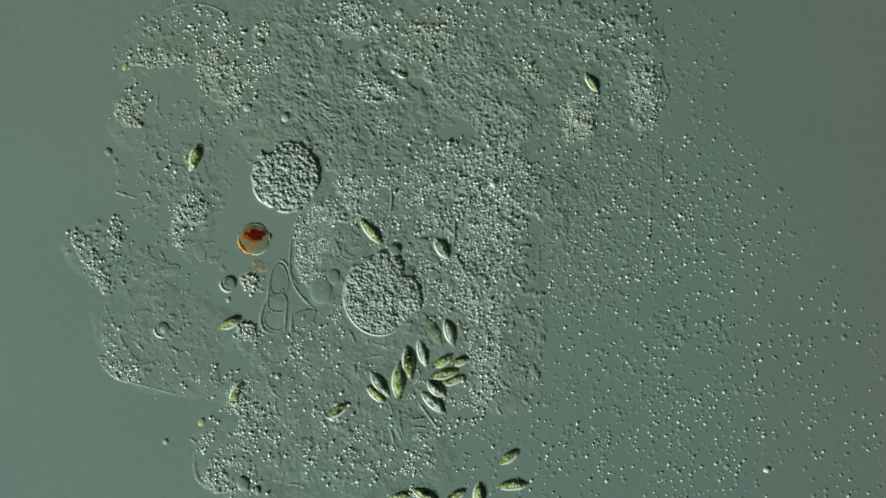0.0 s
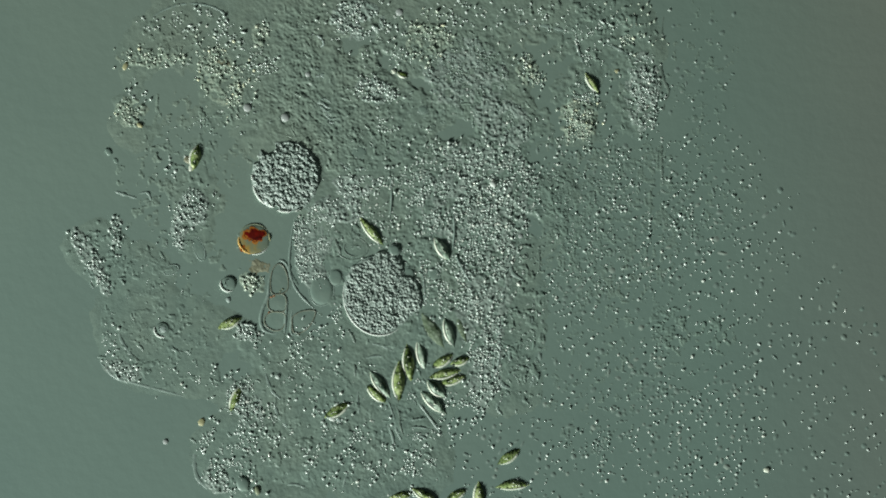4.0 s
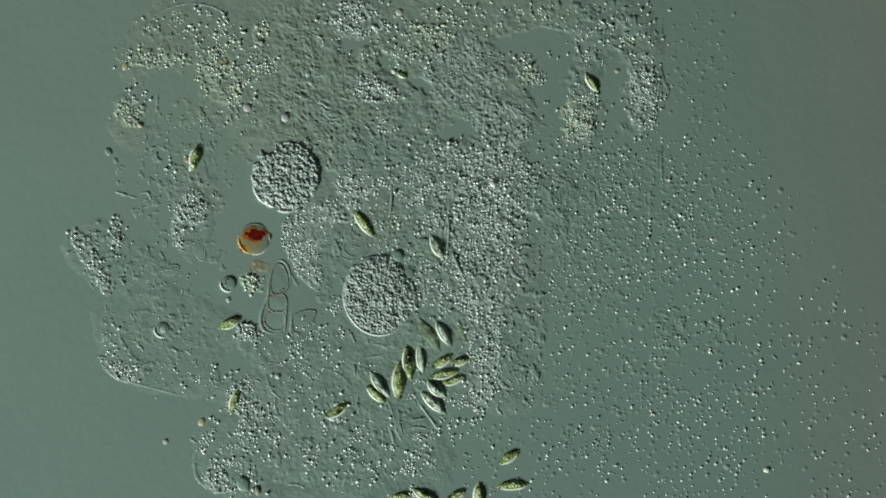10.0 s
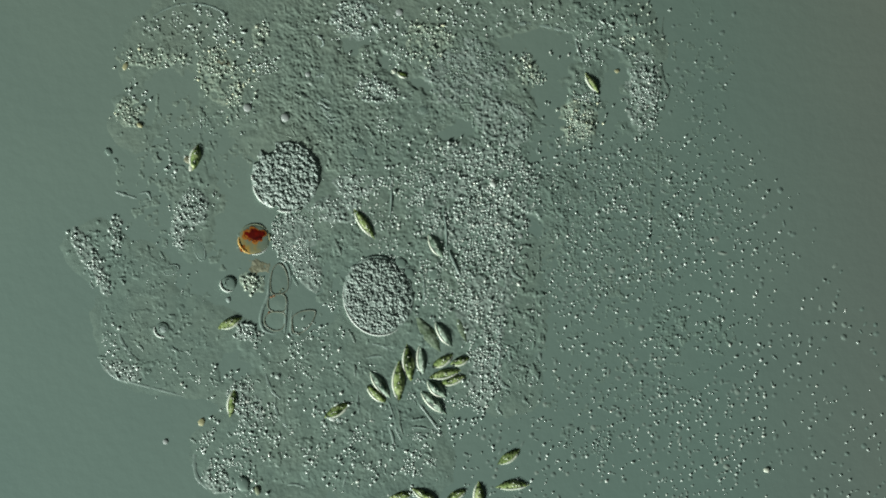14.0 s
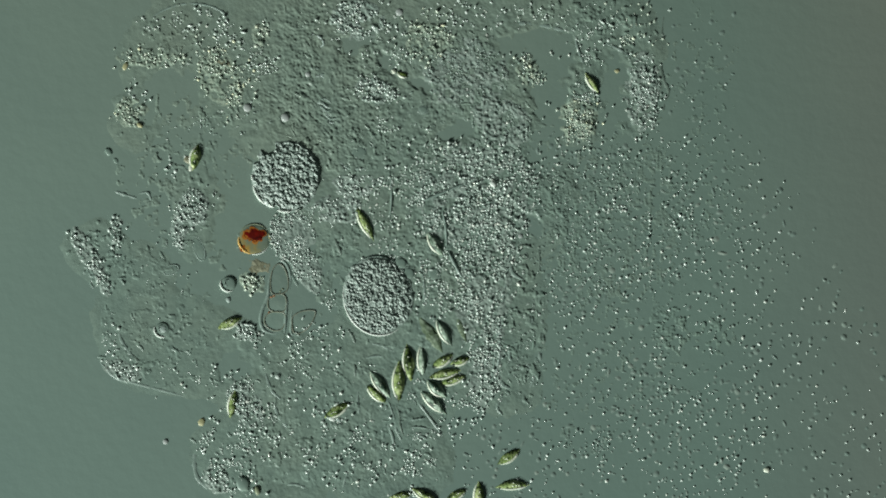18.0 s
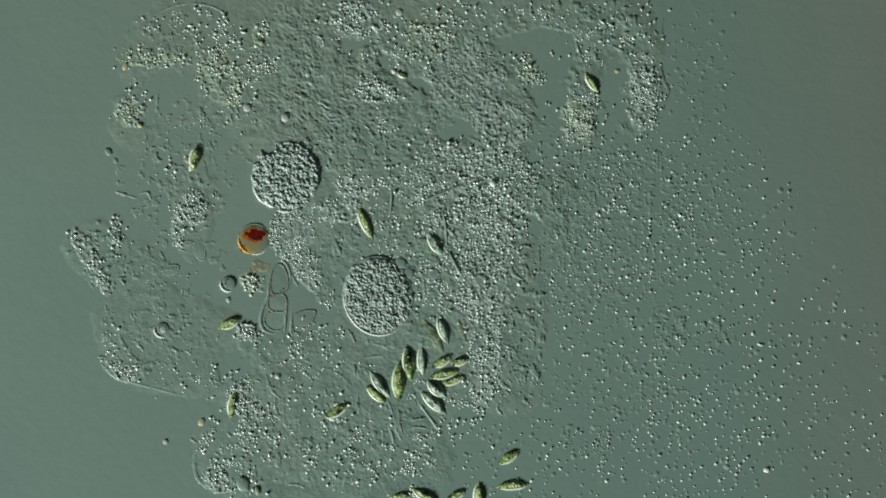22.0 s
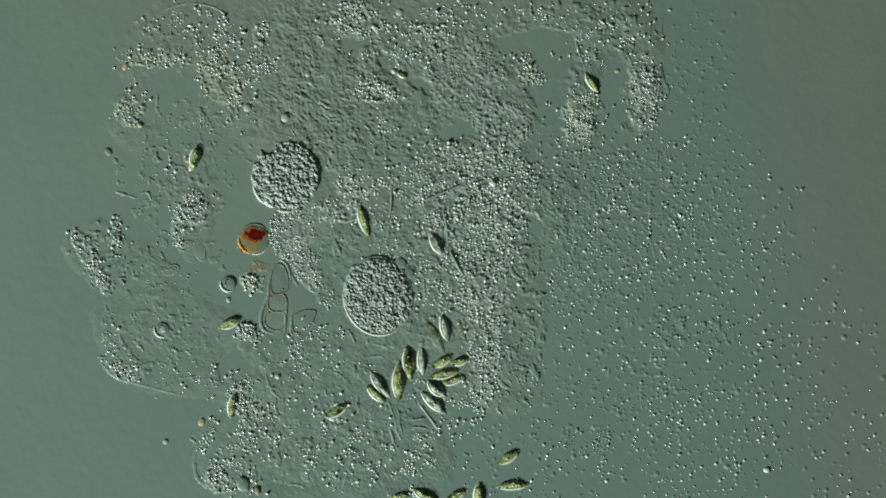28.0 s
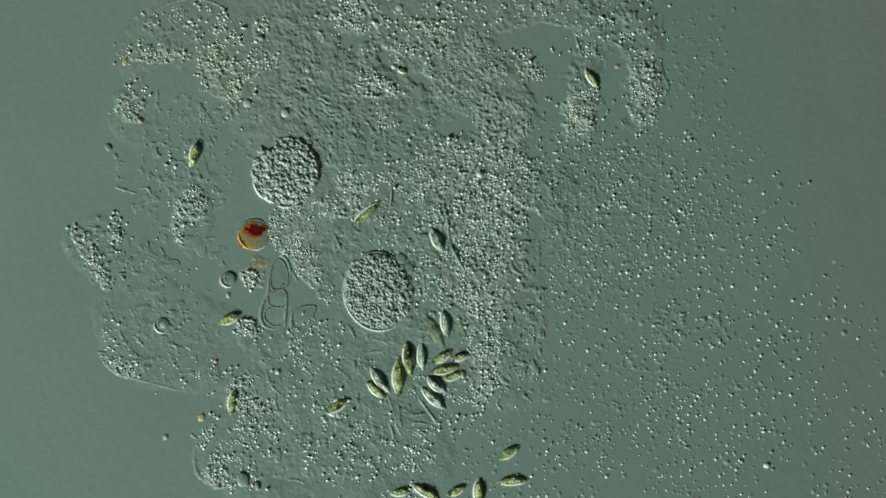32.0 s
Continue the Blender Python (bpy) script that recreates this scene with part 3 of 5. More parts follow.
def field_places(rng, n, small, large):
    out = []
    while len(out) < n:
        x, y = rng.uniform(800, 1600), rng.uniform(-10, 900)
        if not field_start(y) + 30 * float(vnoise(x, y, 40, 25)) - 10 < x < field_edge(y):
            continue
        reach = (field_edge(y) - x) / 380
        chance = min(1.0, 0.08 + 0.8 * reach) * (0.35 if y < 235 else 0.32 if y > 560 and x < 1150 else 0.65 if y > 560 else 1.0)
        chance *= 0.5 if 235 < y < 480 and x < 1170 else 1.0
        chance *= 0.22 + 0.78 * float(step(vnoise(x, y, 60, 21) + 0.5 * vnoise(x, y, 22, 22), -0.4, 0.4))
        if rng.random() < chance:
            r = small + (large - small) * rng.random() ** 2
            if room(x, y, 2.2 * r):
                out.append((x, y, r, 0.36 + 0.30 * rng.random()))
    return out


DRIFTERS = []


STREAM = []


def outflow():
    rng = random.Random(23)
    grains("settled_granules", field_places(rng, 305, 1.8, 3.2), GRAIN, "pale glassy granules settled far apart on the slide", on_film=False)
    grains("settled_granules", [(x, y, r, 0.62 * h) for x, y, r, h in field_places(rng, 330, 1.6, 2.9)], GRAIN_SOFT, "faint granules half sunk in the water film", on_film=False)
    blurred = [(x, y, r, 0.13 + 0.09 * rng.random()) for x, y, r, _ in field_places(rng, 500, 3.2, 6.2)]
    grains("sunken_granules", blurred, GRAIN_FAINT, "broad soft granules deep in the water film", on_film=False, shape=GV_SOFT)
    shapes = []
    for k in range(4):
        sx = 1 + 0.12 * (k - 1.5)
        v = GV * np.array([2.3 * sx, 2.3 / sx, 1.2]) * MM
        shapes.append(mesh_from("granule", v, list(GQ) + list(GT), DRIFT))

    def single(k, x, y, r):
        ob = new("granule", shapes[k % 4])
        ob.matrix_basis = Matrix.Translation(at(x, y)) @ Matrix.Diagonal((r / 2.3, r / 2.3, r / 2.3, 1))
        return tagged(ob, "small pale glassy granule drifting over the slide", "granule", "granules drifting outwards")

    # single granules that hardly stir
    for k, (x, y, r, tall) in enumerate(field_places(rng, 100, 1.7, 3.0)):
        DRIFTERS.append((single(k, x, y, r), x, y))
    # single granules carried off by the flow out of the burst cell
    for k in range(88):
        low = rng.random() < 0.62
        x, y = rng.uniform(740, 1360), rng.uniform(610, 850) if low else rng.uniform(250, 600)
        STREAM.append((single(k, x, y, rng.uniform(1.8, 3.2)), x, y, rng.uniform(4, 19), rng.uniform(-0.45, 0.45) if low else rng.uniform(-0.15, 0.75)))


CAVITY = []


def cavity():
    """Granules that leave the clear pools at the upper right."""
    rng = random.Random(5)
    source = next(ob for ob, _, _ in DRIFTERS)
    for cx, cy, rx, ry, n, px, py in ((950, 85, 72, 32, 26, 0, -26), (972, 185, 28, 55, 16, 16, 70), (1088, 165, 24, 80, 22, 6, 110)):
        for _ in range(n):
            a, f = rng.random() * 6.28, rng.random() ** 0.5
            x, y = cx + rx * f * math.cos(a), cy + ry * f * math.sin(a)
            ob = copy_thing(source, Matrix.Translation(at(x, y, 0.3)))
            out = 1.25 - f
            CAVITY.append((ob, x, y, x + px + rx * math.cos(a) * out, y + py * (0.6 + 0.6 * rng.random()) + ry * math.sin(a) * out, rng.uniform(6, 13)))


outflow()
cavity()


# ---- round cells ----
def granular_cell(label, cx, cy, rx, ry, turn, seed, dents, high=3.4, fine=1.0):
    """A flattened round cell packed with grains, with a thin wall round it."""
    base = new("granular_cell")
    base.matrix_basis = Matrix.Translation(at(cx, cy))
    tagged(base, label, "cell")

    def radius(x, y):
        w = 2.2 * vnoise(x, y, 17, seed) + 1.2 * vnoise(x, y, 7, seed + 1)
        d = np.sqrt(oval(x + w, y + w, cx, cy, rx, ry, turn))
        for px, py, pr in dents:
            d = np.maximum(d, 1.06 - 0.6 * step(np.hypot(x - px, y - py) / pr, 0.8, 1.3))
        return d

    def height(x, y):
        d = radius(x, y)
        wx, wy = x + 3 * vnoise(x, y, 9, seed + 2), y + 3 * vnoise(x, y, 9, seed + 3)
        p, q = (wx + wy) * 0.6, (wy - wx) * 0.75
        lumps = 1.95 * fine * vnoise(p, q, 3.4 * fine, seed + 4) + 1.0 * vnoise(x, y, 2.4 * fine, seed + 5) + 0.8 * vnoise(x, y, 11, seed + 6)
        top = high * np.sqrt(np.clip(1 - np.clip(d, 0, 1) ** 8, 0, 1)) + 1.7 * (1 - d ** 2)
        return np.where(d < 1, top + lumps * step(1 - d, 0, 0.12), -0.8)

    me = sheet("granular_body", cx - rx * 1.2, cx + rx * 1.2, cy - ry * 1.2, cy + ry * 1.2, 0.7, height, lambda x, y: 1.04 - radius(x, y), PULP)
    me.transform(Matrix.Translation(-at(cx, cy)))
    part("granular_body", me, base)
    return base


def granular_lobe(cell, cx, cy, dx, dy, rx, ry, turn, seed, high):
    """A bulge of a granular cell whose centre is (cx, cy), built round its own middle."""
    def radius(x, y):
        w = 3.0 * vnoise(x + dx, y, 15, seed) + 1.5 * vnoise(x, y, 6, seed + 1)
        return np.sqrt(oval(x + w, y + w, 784, 441, rx, ry, turn))

    def height(x, y):
        d = radius(x, y)
        lumps = 1.15 * vnoise(x, y, 3.3, seed + 4) + 0.9 * vnoise(x, y, 2.2, seed + 5)
        top = high * np.sqrt(np.clip(1 - np.clip(d, 0, 1) ** 6, 0, 1)) + 1.2 * (1 - d ** 2)
        return np.where(d < 1, top + lumps * step(1 - d, 0, 0.12), -0.8)

    me = sheet("granular_lobe", 784 - rx * 1.3, 784 + rx * 1.3, 441 - ry * 1.3, 441 + ry * 1.3, 0.75, height, lambda x, y: 1.04 - radius(x, y), PULP)
    ob = part("granular_lobe", me, cell)
    ob.matrix_basis = Matrix.Translation((dx * MM, -dy * MM, 0))
    return ob


def wall_ring(base, name, rx, ry, turn, width, tall, mat, start=0, sweep=360, label="", dx=0, dy=0):
    """A wall along an oval, or a stretch of it, as a part."""
    n = 20
    full = sweep >= 360
    pts = []
    for i in range(n if full else n + 1):
        a = radians(start + sweep * i / n)
        u, v = rx * math.cos(a), ry * math.sin(a)
        c, s = math.cos(radians(turn)), math.sin(radians(turn))
        pts.append((dx + u * c - v * s, dy + u * s + v * c))
    return part(name, ridge(name, pts, width, tall, mat, closed=full, seed=int(rx * 7)), base, label)


upper_cell = granular_cell("round grey cell packed with coarse grains, torn at its edge", 507, 312, 61, 64, 0, 40, [(474, 260, 15), (451, 283, 8), (498, 245, 8), (449, 338, 7), (486, 372, 9), (563, 268, 7)], 3.9)
# bright arcs paint the torn wall's lit edge, towards the lamp only
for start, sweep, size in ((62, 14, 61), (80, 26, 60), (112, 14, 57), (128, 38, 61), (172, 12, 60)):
    wall_ring(upper_cell, "cell_wall", size, size + 2.5, 0, 6, 4.2, PALE_RIM, start, sweep, "torn wall, its lit side painted bright")
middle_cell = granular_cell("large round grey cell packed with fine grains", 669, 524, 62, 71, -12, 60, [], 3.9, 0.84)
wall_ring(middle_cell, "thin_wall", 61.0, 70.0, -12, 2.6, 2.3, STRAND, 210, 200, "thin wall along the side away from the lamp")
# this pale stretch paints the wall's lit edge on the lamp side
wall_ring(middle_cell, "cell_wall", 61.0, 70.0, -12, 4.2, 4.0, PALE_RIM, 55, 150, "thin wall, its lit side painted pale")


north_lobe = granular_lobe(middle_cell, 669, 524, 14, -48, 33, 34, 20, 71, 4.2)
east_lobe = granular_lobe(middle_cell, 669, 524, 48, -2, 30, 40, -12, 77, 4.0)


def red_cell():
    base = new("red_cell")
    base.matrix_basis = Matrix.Translation(at(450, 424))
    tagged(base, "round amber cell with a dark red clot inside", "cell")
    part("cell_body", dome("cell_body", 28.5, 27, 1.5, AMBER, rings=9, sides=32, flat=0.6, lump=0.06), base)
    # amber wall; its lit side is painted bright, its far side painted dark
    wall_ring(base, "cell_wall", 27.5, 26, 0, 4.6, 2.2, AMBER_LIT_RIM, 100, 95, "orange-yellow thick wall, its lit side painted bright")
    wall_ring(base, "thin_wall", 28.5, 27, 0, 2.0, 1.3, OLIVE, 195, 140, "thin wall along the side away from the lamp")
    wall_ring(base, "pale_wall", 28.0, 26.5, 0, 3.0, 1.5, PALE_RIM, 28, 74, "pale wall along the bottom edge")
    wall_ring(base, "yellow_wall", 27.5, 26, 0, 4.2, 1.7, TAN, -28, 36, "yellowish swelling of the wall")

    def blot(name, label, mat, cx, cy, rx, ry, turn, grow, low, tall, seed):
        def amount(x, y):
            return 1 + grow - np.sqrt(oval(x, y, cx, cy, rx, ry, turn)) + 0.30 * vnoise(x, y, 8, seed) + 0.2 * vnoise(x, y, 4, seed + 1)

        def height(x, y):
            return low + tall * step(amount(x, y), 0.0, 0.7) + 0.12 * vnoise(x, y, 3.5, seed + 2)

        me = sheet(name, cx - 1.8 * rx, cx + 1.8 * rx, cy - 1.8 * ry, cy + 1.8 * ry, 0.8, height, amount, mat)
        me.transform(Matrix.Translation(-at(450, 424)))
        part(name, me, base, label)

    blot("rust_halo", "rust-coloured fringe", RUST, 450, 417, 18, 11, 8, 0.12, 1.45, 0.3, 141)
    blot("red_clot", "dark red pigment clot", RED, 451, 416.5, 16, 9.5, 8, 0.0, 1.6, 0.45, 141)
    blot("rust_spot", "dark rust spot", RUST, 429.5, 440, 4.5, 6, 20, 0.0, 1.3, 0.3, 151)
    return base


red_cell()


def ring_cell(label, cx, cy, r, inner, nucleus):
    base = new("ring_cell")
    base.matrix_basis = Matrix.Translation(at(cx, cy))
    tagged(base, label, "cell")
    part("cell_body", dome("cell_body", r, r, 2.4, CLEAR, flat=0.5), base)
    # pale arc only towards the lamp: the wall's lit edge, painted
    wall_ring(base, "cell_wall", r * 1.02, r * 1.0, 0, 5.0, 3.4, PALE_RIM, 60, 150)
    if nucleus:
        core = part("nucleus", dome("nucleus", inner, inner * 0.9, 1.6, RIM, lump=0.4), base)
        core.matrix_basis = pose(0, 0, 0.0016)
    wall_ring(base, "inner_ring", inner, inner * 0.85, 30, 2.6, 3.1, STRAND, 20, 290)
    return base


ring_cell("small clear round cell with a thick ring wall, its lit side painted pale", 405, 502, 14, 7, False)
ring_cell("small clear round cell with a wrinkled middle", 288, 583, 14, 7, True)


def drop(label, x, y, r, tall):
    ob = new("oil_drop", dome("oil_drop", r, r, tall, BEAD, rings=8, sides=20))
    ob.matrix_basis = Matrix.Translation(at(x, y, crust_at(x, y) * 0.8))
    tagged(ob, label, "drop", "round drops in the cytoplasm")
    return ob


for x, y, r in ((438, 191, 8), (505, 208, 8), (707, 22, 7), (545, 132, 5), (921, 418, 4.5), (293, 782, 5)):
    drop("small smooth shiny round drop", x, y, r, r * 0.33)


bright_drop = drop("bright smooth round drop among packed granules", 873, 326, 6.0, 3.6)
bright_drop.data.materials[0] = PALE_RIM
drop_z = crust_at(873, 326) + 0.6


def fleck(name, label, x, y, rx, ry, turn, tall, mat):
    ob = new(name, dome(name, rx, ry, tall, mat, 6, 18, lump=0.2, seed=int(x)))
    ob.matrix_basis = pose(*at(x, y, height_at(x, y) * 0.6), 0, 0, -turn)
    tagged(ob, label, "fleck")


fleck("tan_fleck", "small tan fleck at the edge of the cytoplasm", 222, 117, 8, 5, -70, 2.2, TAN)
fleck("tan_fleck", "small tan fleck among bright granules", 248, 222, 7, 4, 30, 2.2, TAN)
fleck("tan_fleck", "small yellowish round fleck on the cytoplasm", 1092, 126, 5, 4, 0, 1.3, TAN)
fleck("clear_drop", "large smooth clear drop at the edge of the cytoplasm", 430, 857, 13, 16, -20, 3.2, CLEAR)
fleck("clear_drop", "dark smooth oval drop at the edge of the cytoplasm", 456, 868, 5, 9, -10, 3.4, OLIVE)
fleck("clear_drop", "small clear drop below the granular cell", 404, 531, 4, 5, 10, 1.6, RIM)


fleck("pale_drop", "small pale yellowish drop far out on the slide", 1357, 832, 6, 5, 0, 2.4, LIT_EDGE_CREAM)
fleck("clear_drop", "soft clear drop alone on the slide", 192, 269, 8, 6, 40, 1.8, CLEAR)
fleck("clear_drop", "faint clear drop alone on the slide", 205, 285, 6, 4, 50, 0.9, CLEAR)
fleck("pale_lump", "pale lump pressed out of a green cell", 588, 741, 7, 5, 20, 2.2, PALE_RIM)
fleck("pale_lump", "small pale lump beside a green cell", 600, 744, 4, 5, 0, 1.8, RIM)
fleck("yellowish_crumb", "soft yellowish crumb beside a green cell", 333, 283, 9, 7, 30, 1.6, BROWN)
fleck("pale_lump", "pale streak trailing from a green cell", 338, 297, 4, 8, 15, 2.0, LIT_EDGE_CREAM)
fleck("pale_lump", "bright yellowish lump beside a small green cell", 697, 127, 5, 4, 20, 2.2, LIT_EDGE_CREAM)
fleck("yellowish_crumb", "soft yellow-brown crumb at the edge of the cytoplasm", 357, 747, 6, 8, 20, 1.6, TAN)
fleck("brown_crumb", "soft brown crumb at the edge of the cytoplasm", 395, 112, 15, 7, 10, 1.2, BROWN)


# ---- clear vacuoles and empty shells ----
def shell(label, cx, cy, rx, ry, turn, tall=1.6, width=2.2, wall=2.2, mat=CLEAR, rim=STRAND):
    base = new("empty_shell")
    base.matrix_basis = Matrix.Translation(at(cx, cy, height_at(cx, cy) * 0.8)) @ pose(0, 0, 0, 0, 0, -turn)
    tagged(base, label, "shell")
    part("shell_floor", dome("shell_floor", rx, ry, tall, mat, flat=0.5), base)
    wall_ring(base, "shell_wall", rx, ry, 0, width, wall * 0.45, rim)
    return base


shell("faint empty oval shell on the slide", 352, 440, 9, 22, -18, 0.3, 2.6, 0.5)
shell("faint small oval shell on the cytoplasm", 303, 478, 14, 8, -20, 0.4, 2.6, 1.2)
shell("round vacuole with a thin wall", 768, 485, 11, 12, 0, 1.2, 2.0, 1.0)
shell("small round vacuole with a thin wall", 749, 195, 8, 7, 0, 1.0, 2.0, 1.4)
shell("round vacuole with a thin wall", 636, 272, 15, 13, 0, 0.8, 2.2, 0.6)
faint_oval = shell("faint dark-walled oval vacuole above the large cell", 624, 440, 27, 20, 0, 0.25, 2.2, 0.8, FILM, DARK_MEMBRANE)
wall_ring(faint_oval, "inner_fold", 18, 13, 10, 2.4, 0.9, DARK_MEMBRANE, 30, 230, "wrinkled inner fold", 3, 1)
wall_ring(faint_oval, "inner_fold", 9, 7, 0, 2.4, 0.9, STRAND, 150, 220, "wrinkled inner fold", 6, 3)
vacuole = shell("large smooth clear vacuole", 568, 513, 22, 28, -12, 1.6, 2.0, 0.9)
small_vacuole = shell("smooth clear vacuole in the cytoplasm", 592, 488, 13, 15, 0, 1.5, 1.8, 0.8)
side_drop = shell("small clear vacuole beside the large cell", 724, 484, 10, 11, 0, 1.9, 2.4, 1.8)
knob = shell("smooth clear vacuole that slides along the large cell", 698, 444, 10, 10, 0, 2.2, 2.2, 1.8)


def chamber(base, outline, x0, y0):
    """An empty chamber: a thin clear floor inside a fine brown wall."""
    pts = [(x - x0, y - y0) for x, y in outline]
    line = spline(pts, 6, True)
    mx, my = sum(p.x for p in line) / len(line), sum(p.y for p in line) / len(line)
    verts = [(p.x * MM, -p.y * MM, 0.12 * MM) for p in line] + [((mx + 0.5 * (p.x - mx)) * MM, -(my + 0.5 * (p.y - my)) * MM, 0.4 * MM) for p in line] + [(mx * MM, -my * MM, 0.45 * MM)]
    n = len(line)
    faces = [(i, n + i, n + (i + 1) % n, (i + 1) % n) for i in range(n)] + [(n + i, 2 * n, n + (i + 1) % n) for i in range(n)]
    c = part("chamber", mesh_from("chamber", verts, faces, CLEAR), base)
    part("chamber_wall", ridge("chamber_wall", pts, 2.4, 1.0, SHELL_LINE, closed=True, wobble=0.3), c, "fine brown wall")


def stalk():
    """A stack of three empty chambers in one long sheath."""
    x0, y0 = 492, 530
    base = new("chambered_stalk")
    base.matrix_basis = Matrix.Translation(at(x0, y0))
    tagged(base, "clear stalk of stacked empty chambers with orange specks", "shell")

    def fold(name, points, width, tall, mat=STRAND):
        part(name, ridge(name, [(x - x0, y - y0) for x, y in points], width, tall, mat), base)

    fold("sheath", [(479, 472), (476, 500), (474, 525), (465, 546), (461, 566), (466, 583), (480, 590), (493, 590)], 6.5, 1.0)
    fold("sheath", [(486, 465), (497, 461), (508, 470), (514, 492), (511, 520)], 4.5, 0.9)
    fold("sheath", [(510, 474), (519, 492), (531, 512)], 6.0, 0.4, CLEAR)
    fold("stem", [(509, 524), (506, 555), (503, 599)], 5.5, 1.0)
    fold("stem", [(517, 545), (515, 572), (516, 591), (526, 593)], 4.5, 1.0)
    chamber(base, [(481, 518), (479, 495), (484, 475), (494, 467), (504, 476), (510, 496), (508, 514), (494, 521)], x0, y0)
    chamber(base, [(482, 523), (496, 520), (506, 527), (506, 545), (500, 552), (484, 552), (475, 545), (475, 530)], x0, y0)
    chamber(base, [(473, 557), (486, 552), (503, 555), (505, 570), (498, 583), (484, 585), (471, 577), (468, 566)], x0, y0)
    for k, (x, y) in enumerate(((480, 526), (485, 524), (476, 553), (482, 551), (500, 512), (496, 516))):
        s = part("orange_speck", dome("orange_speck", 2.4, 1.3, 0.6, ORANGE if k == 0 else RUST if k < 3 else OLIVE, 4, 10, lump=0.2, seed=k), base, "orange speck" if k == 0 else "rusty speck" if k < 3 else "olive speck")
        s.matrix_basis = pose((x - x0) * MM, (y0 - y) * MM, 0.0006, 0, 0, 40 * k)
    return base


def leaf_shell():
    base = new("empty_shell")
    base.matrix_basis = Matrix.Translation(at(538, 568))
    tagged(base, "leaf-shaped empty brown-rimmed shell", "shell")
    chamber(base, [(519, 560), (535, 551), (556, 550), (557, 560), (546, 580), (530, 590), (520, 588), (517, 573)], 538, 568)


leaf_shell()
stalk()
def brown_clump():
    def amount(x, y):
        return 1.0 - np.sqrt(oval(x, y, 459, 472, 20, 14, 0)) + 0.28 * vnoise(x, y, 8, 171) + 0.2 * vnoise(x, y, 4, 172)

    def height(x, y):
        return step(amount(x, y), 0.0, 0.4) * (0.42 + 0.32 * vnoise(x, y, 5, 173) + 0.28 * vnoise(x, y, 3, 174)) - 0.1

    me = sheet("brown_clump", 425, 493, 446, 498, 0.9, height, amount, BROWN)
    me.transform(Matrix.Translation(-at(459, 472)))
    ob = new("brown_clump", me)
    ob.matrix_basis = Matrix.Translation(at(459, 472))
    return ob


clump = brown_clump()
tagged(clump, "soft brown lump under the red cell", "clump")


# ---- green flagellates ----
def bed(x, y):
    """How high a cell lies: half bedded in the sheet."""
    return 0.75 * height_at(x, y) + 0.25


def flagellate(x1, y1, x2, y2, width, mat, label, plastids=5, seed=1, bend=0.0, blunt=1.0):
    """A spindle-shaped cell from its front (x1, y1) to its tail (x2, y2)."""
    length, width = math.hypot(x2 - x1, y2 - y1) * 1.06, width * 0.9
    base = new("green_flagellate")
    base.matrix_basis = pose(*at((x1 + x2) / 2 - 1.0, (y1 + y2) / 2 + 1.0, bed((x1 + x2) / 2, (y1 + y2) / 2)), 0, 0, -math.degrees(math.atan2(y2 - y1, x2 - x1)))
    tagged(base, label, "cell", "spindle-shaped green cells")
    tall = width * (0.29 if mat is not ALGA_GHOST else 0.11)
    # a pale rim on the lamp side only paints the cell's lit edge
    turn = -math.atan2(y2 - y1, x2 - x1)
    lit_side = 1 if math.sin(turn) - math.cos(turn) > 0 else -1
    part("cell_body", spindle("cell_body", length, width, tall, mat, bend=bend, blunt=blunt, crest=-0.12 * lit_side), base)
    rim = [((f - 0.5) * length, -bend * math.sin(math.pi * f) - lit_side * 0.47 * width * math.sin(math.pi * f)) for f in (0.06, 0.16, 0.3, 0.45, 0.6, 0.75, 0.88)]
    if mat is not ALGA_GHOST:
        part("pellicle", ridge("pellicle", rim, 4.8, 2.7, LIT_EDGE_CREAM, seed=seed, wobble=0.1), base, "pale rim painted as the lit edge")
    rng = random.Random(seed)
    plastids = plastids * 2 if mat is ALGA else plastids // 2
    for i in range(plastids):
        f = (i + 1.4) / (plastids + 1.9)
        u = math.sin(math.pi * f)
        px, py = (f - 0.5) * length, rng.uniform(-0.2, 0.26) * width * u + bend * u
        me = dome("plastid", rng.uniform(2.4, 4.8), rng.uniform(1.5, 3.0), 0.8, PLASTID if mat is ALGA else mat, 4, 10, lump=0.15, seed=i)
        ob = part("plastid", me, base)
        z = 0.8 * tall * u * max(0.0, 1 - (2 * (py - bend * u) / (width * max(u, 0.1))) ** 2) - 0.4
        ob.matrix_basis = pose(px * MM, py * MM, max(z, 0.2) * MM, 0, 0, rng.uniform(0, 180))
    for i in range(4 if mat is ALGA and width > 14 else 2 if mat is ALGA_PALE else 0):
        f, c = rng.uniform(0.3, 0.7), rng.uniform(-0.5, 0.3)
        u = math.sin(math.pi * f)
        ob = part("starch_grain", dome("starch_grain", rng.uniform(1.0, 2.4), rng.uniform(0.9, 1.5), 0.9, LIT_EDGE_CREAM, 3, 8, lump=0.25, seed=i), base, "tiny yellowish starch grain")
        ob.matrix_basis = pose((f - 0.5) * length * MM, (c * 0.5 * width * u + bend * u) * MM, max(0.2, tall * u * (1 - c * c) - 0.2) * MM)
    return base


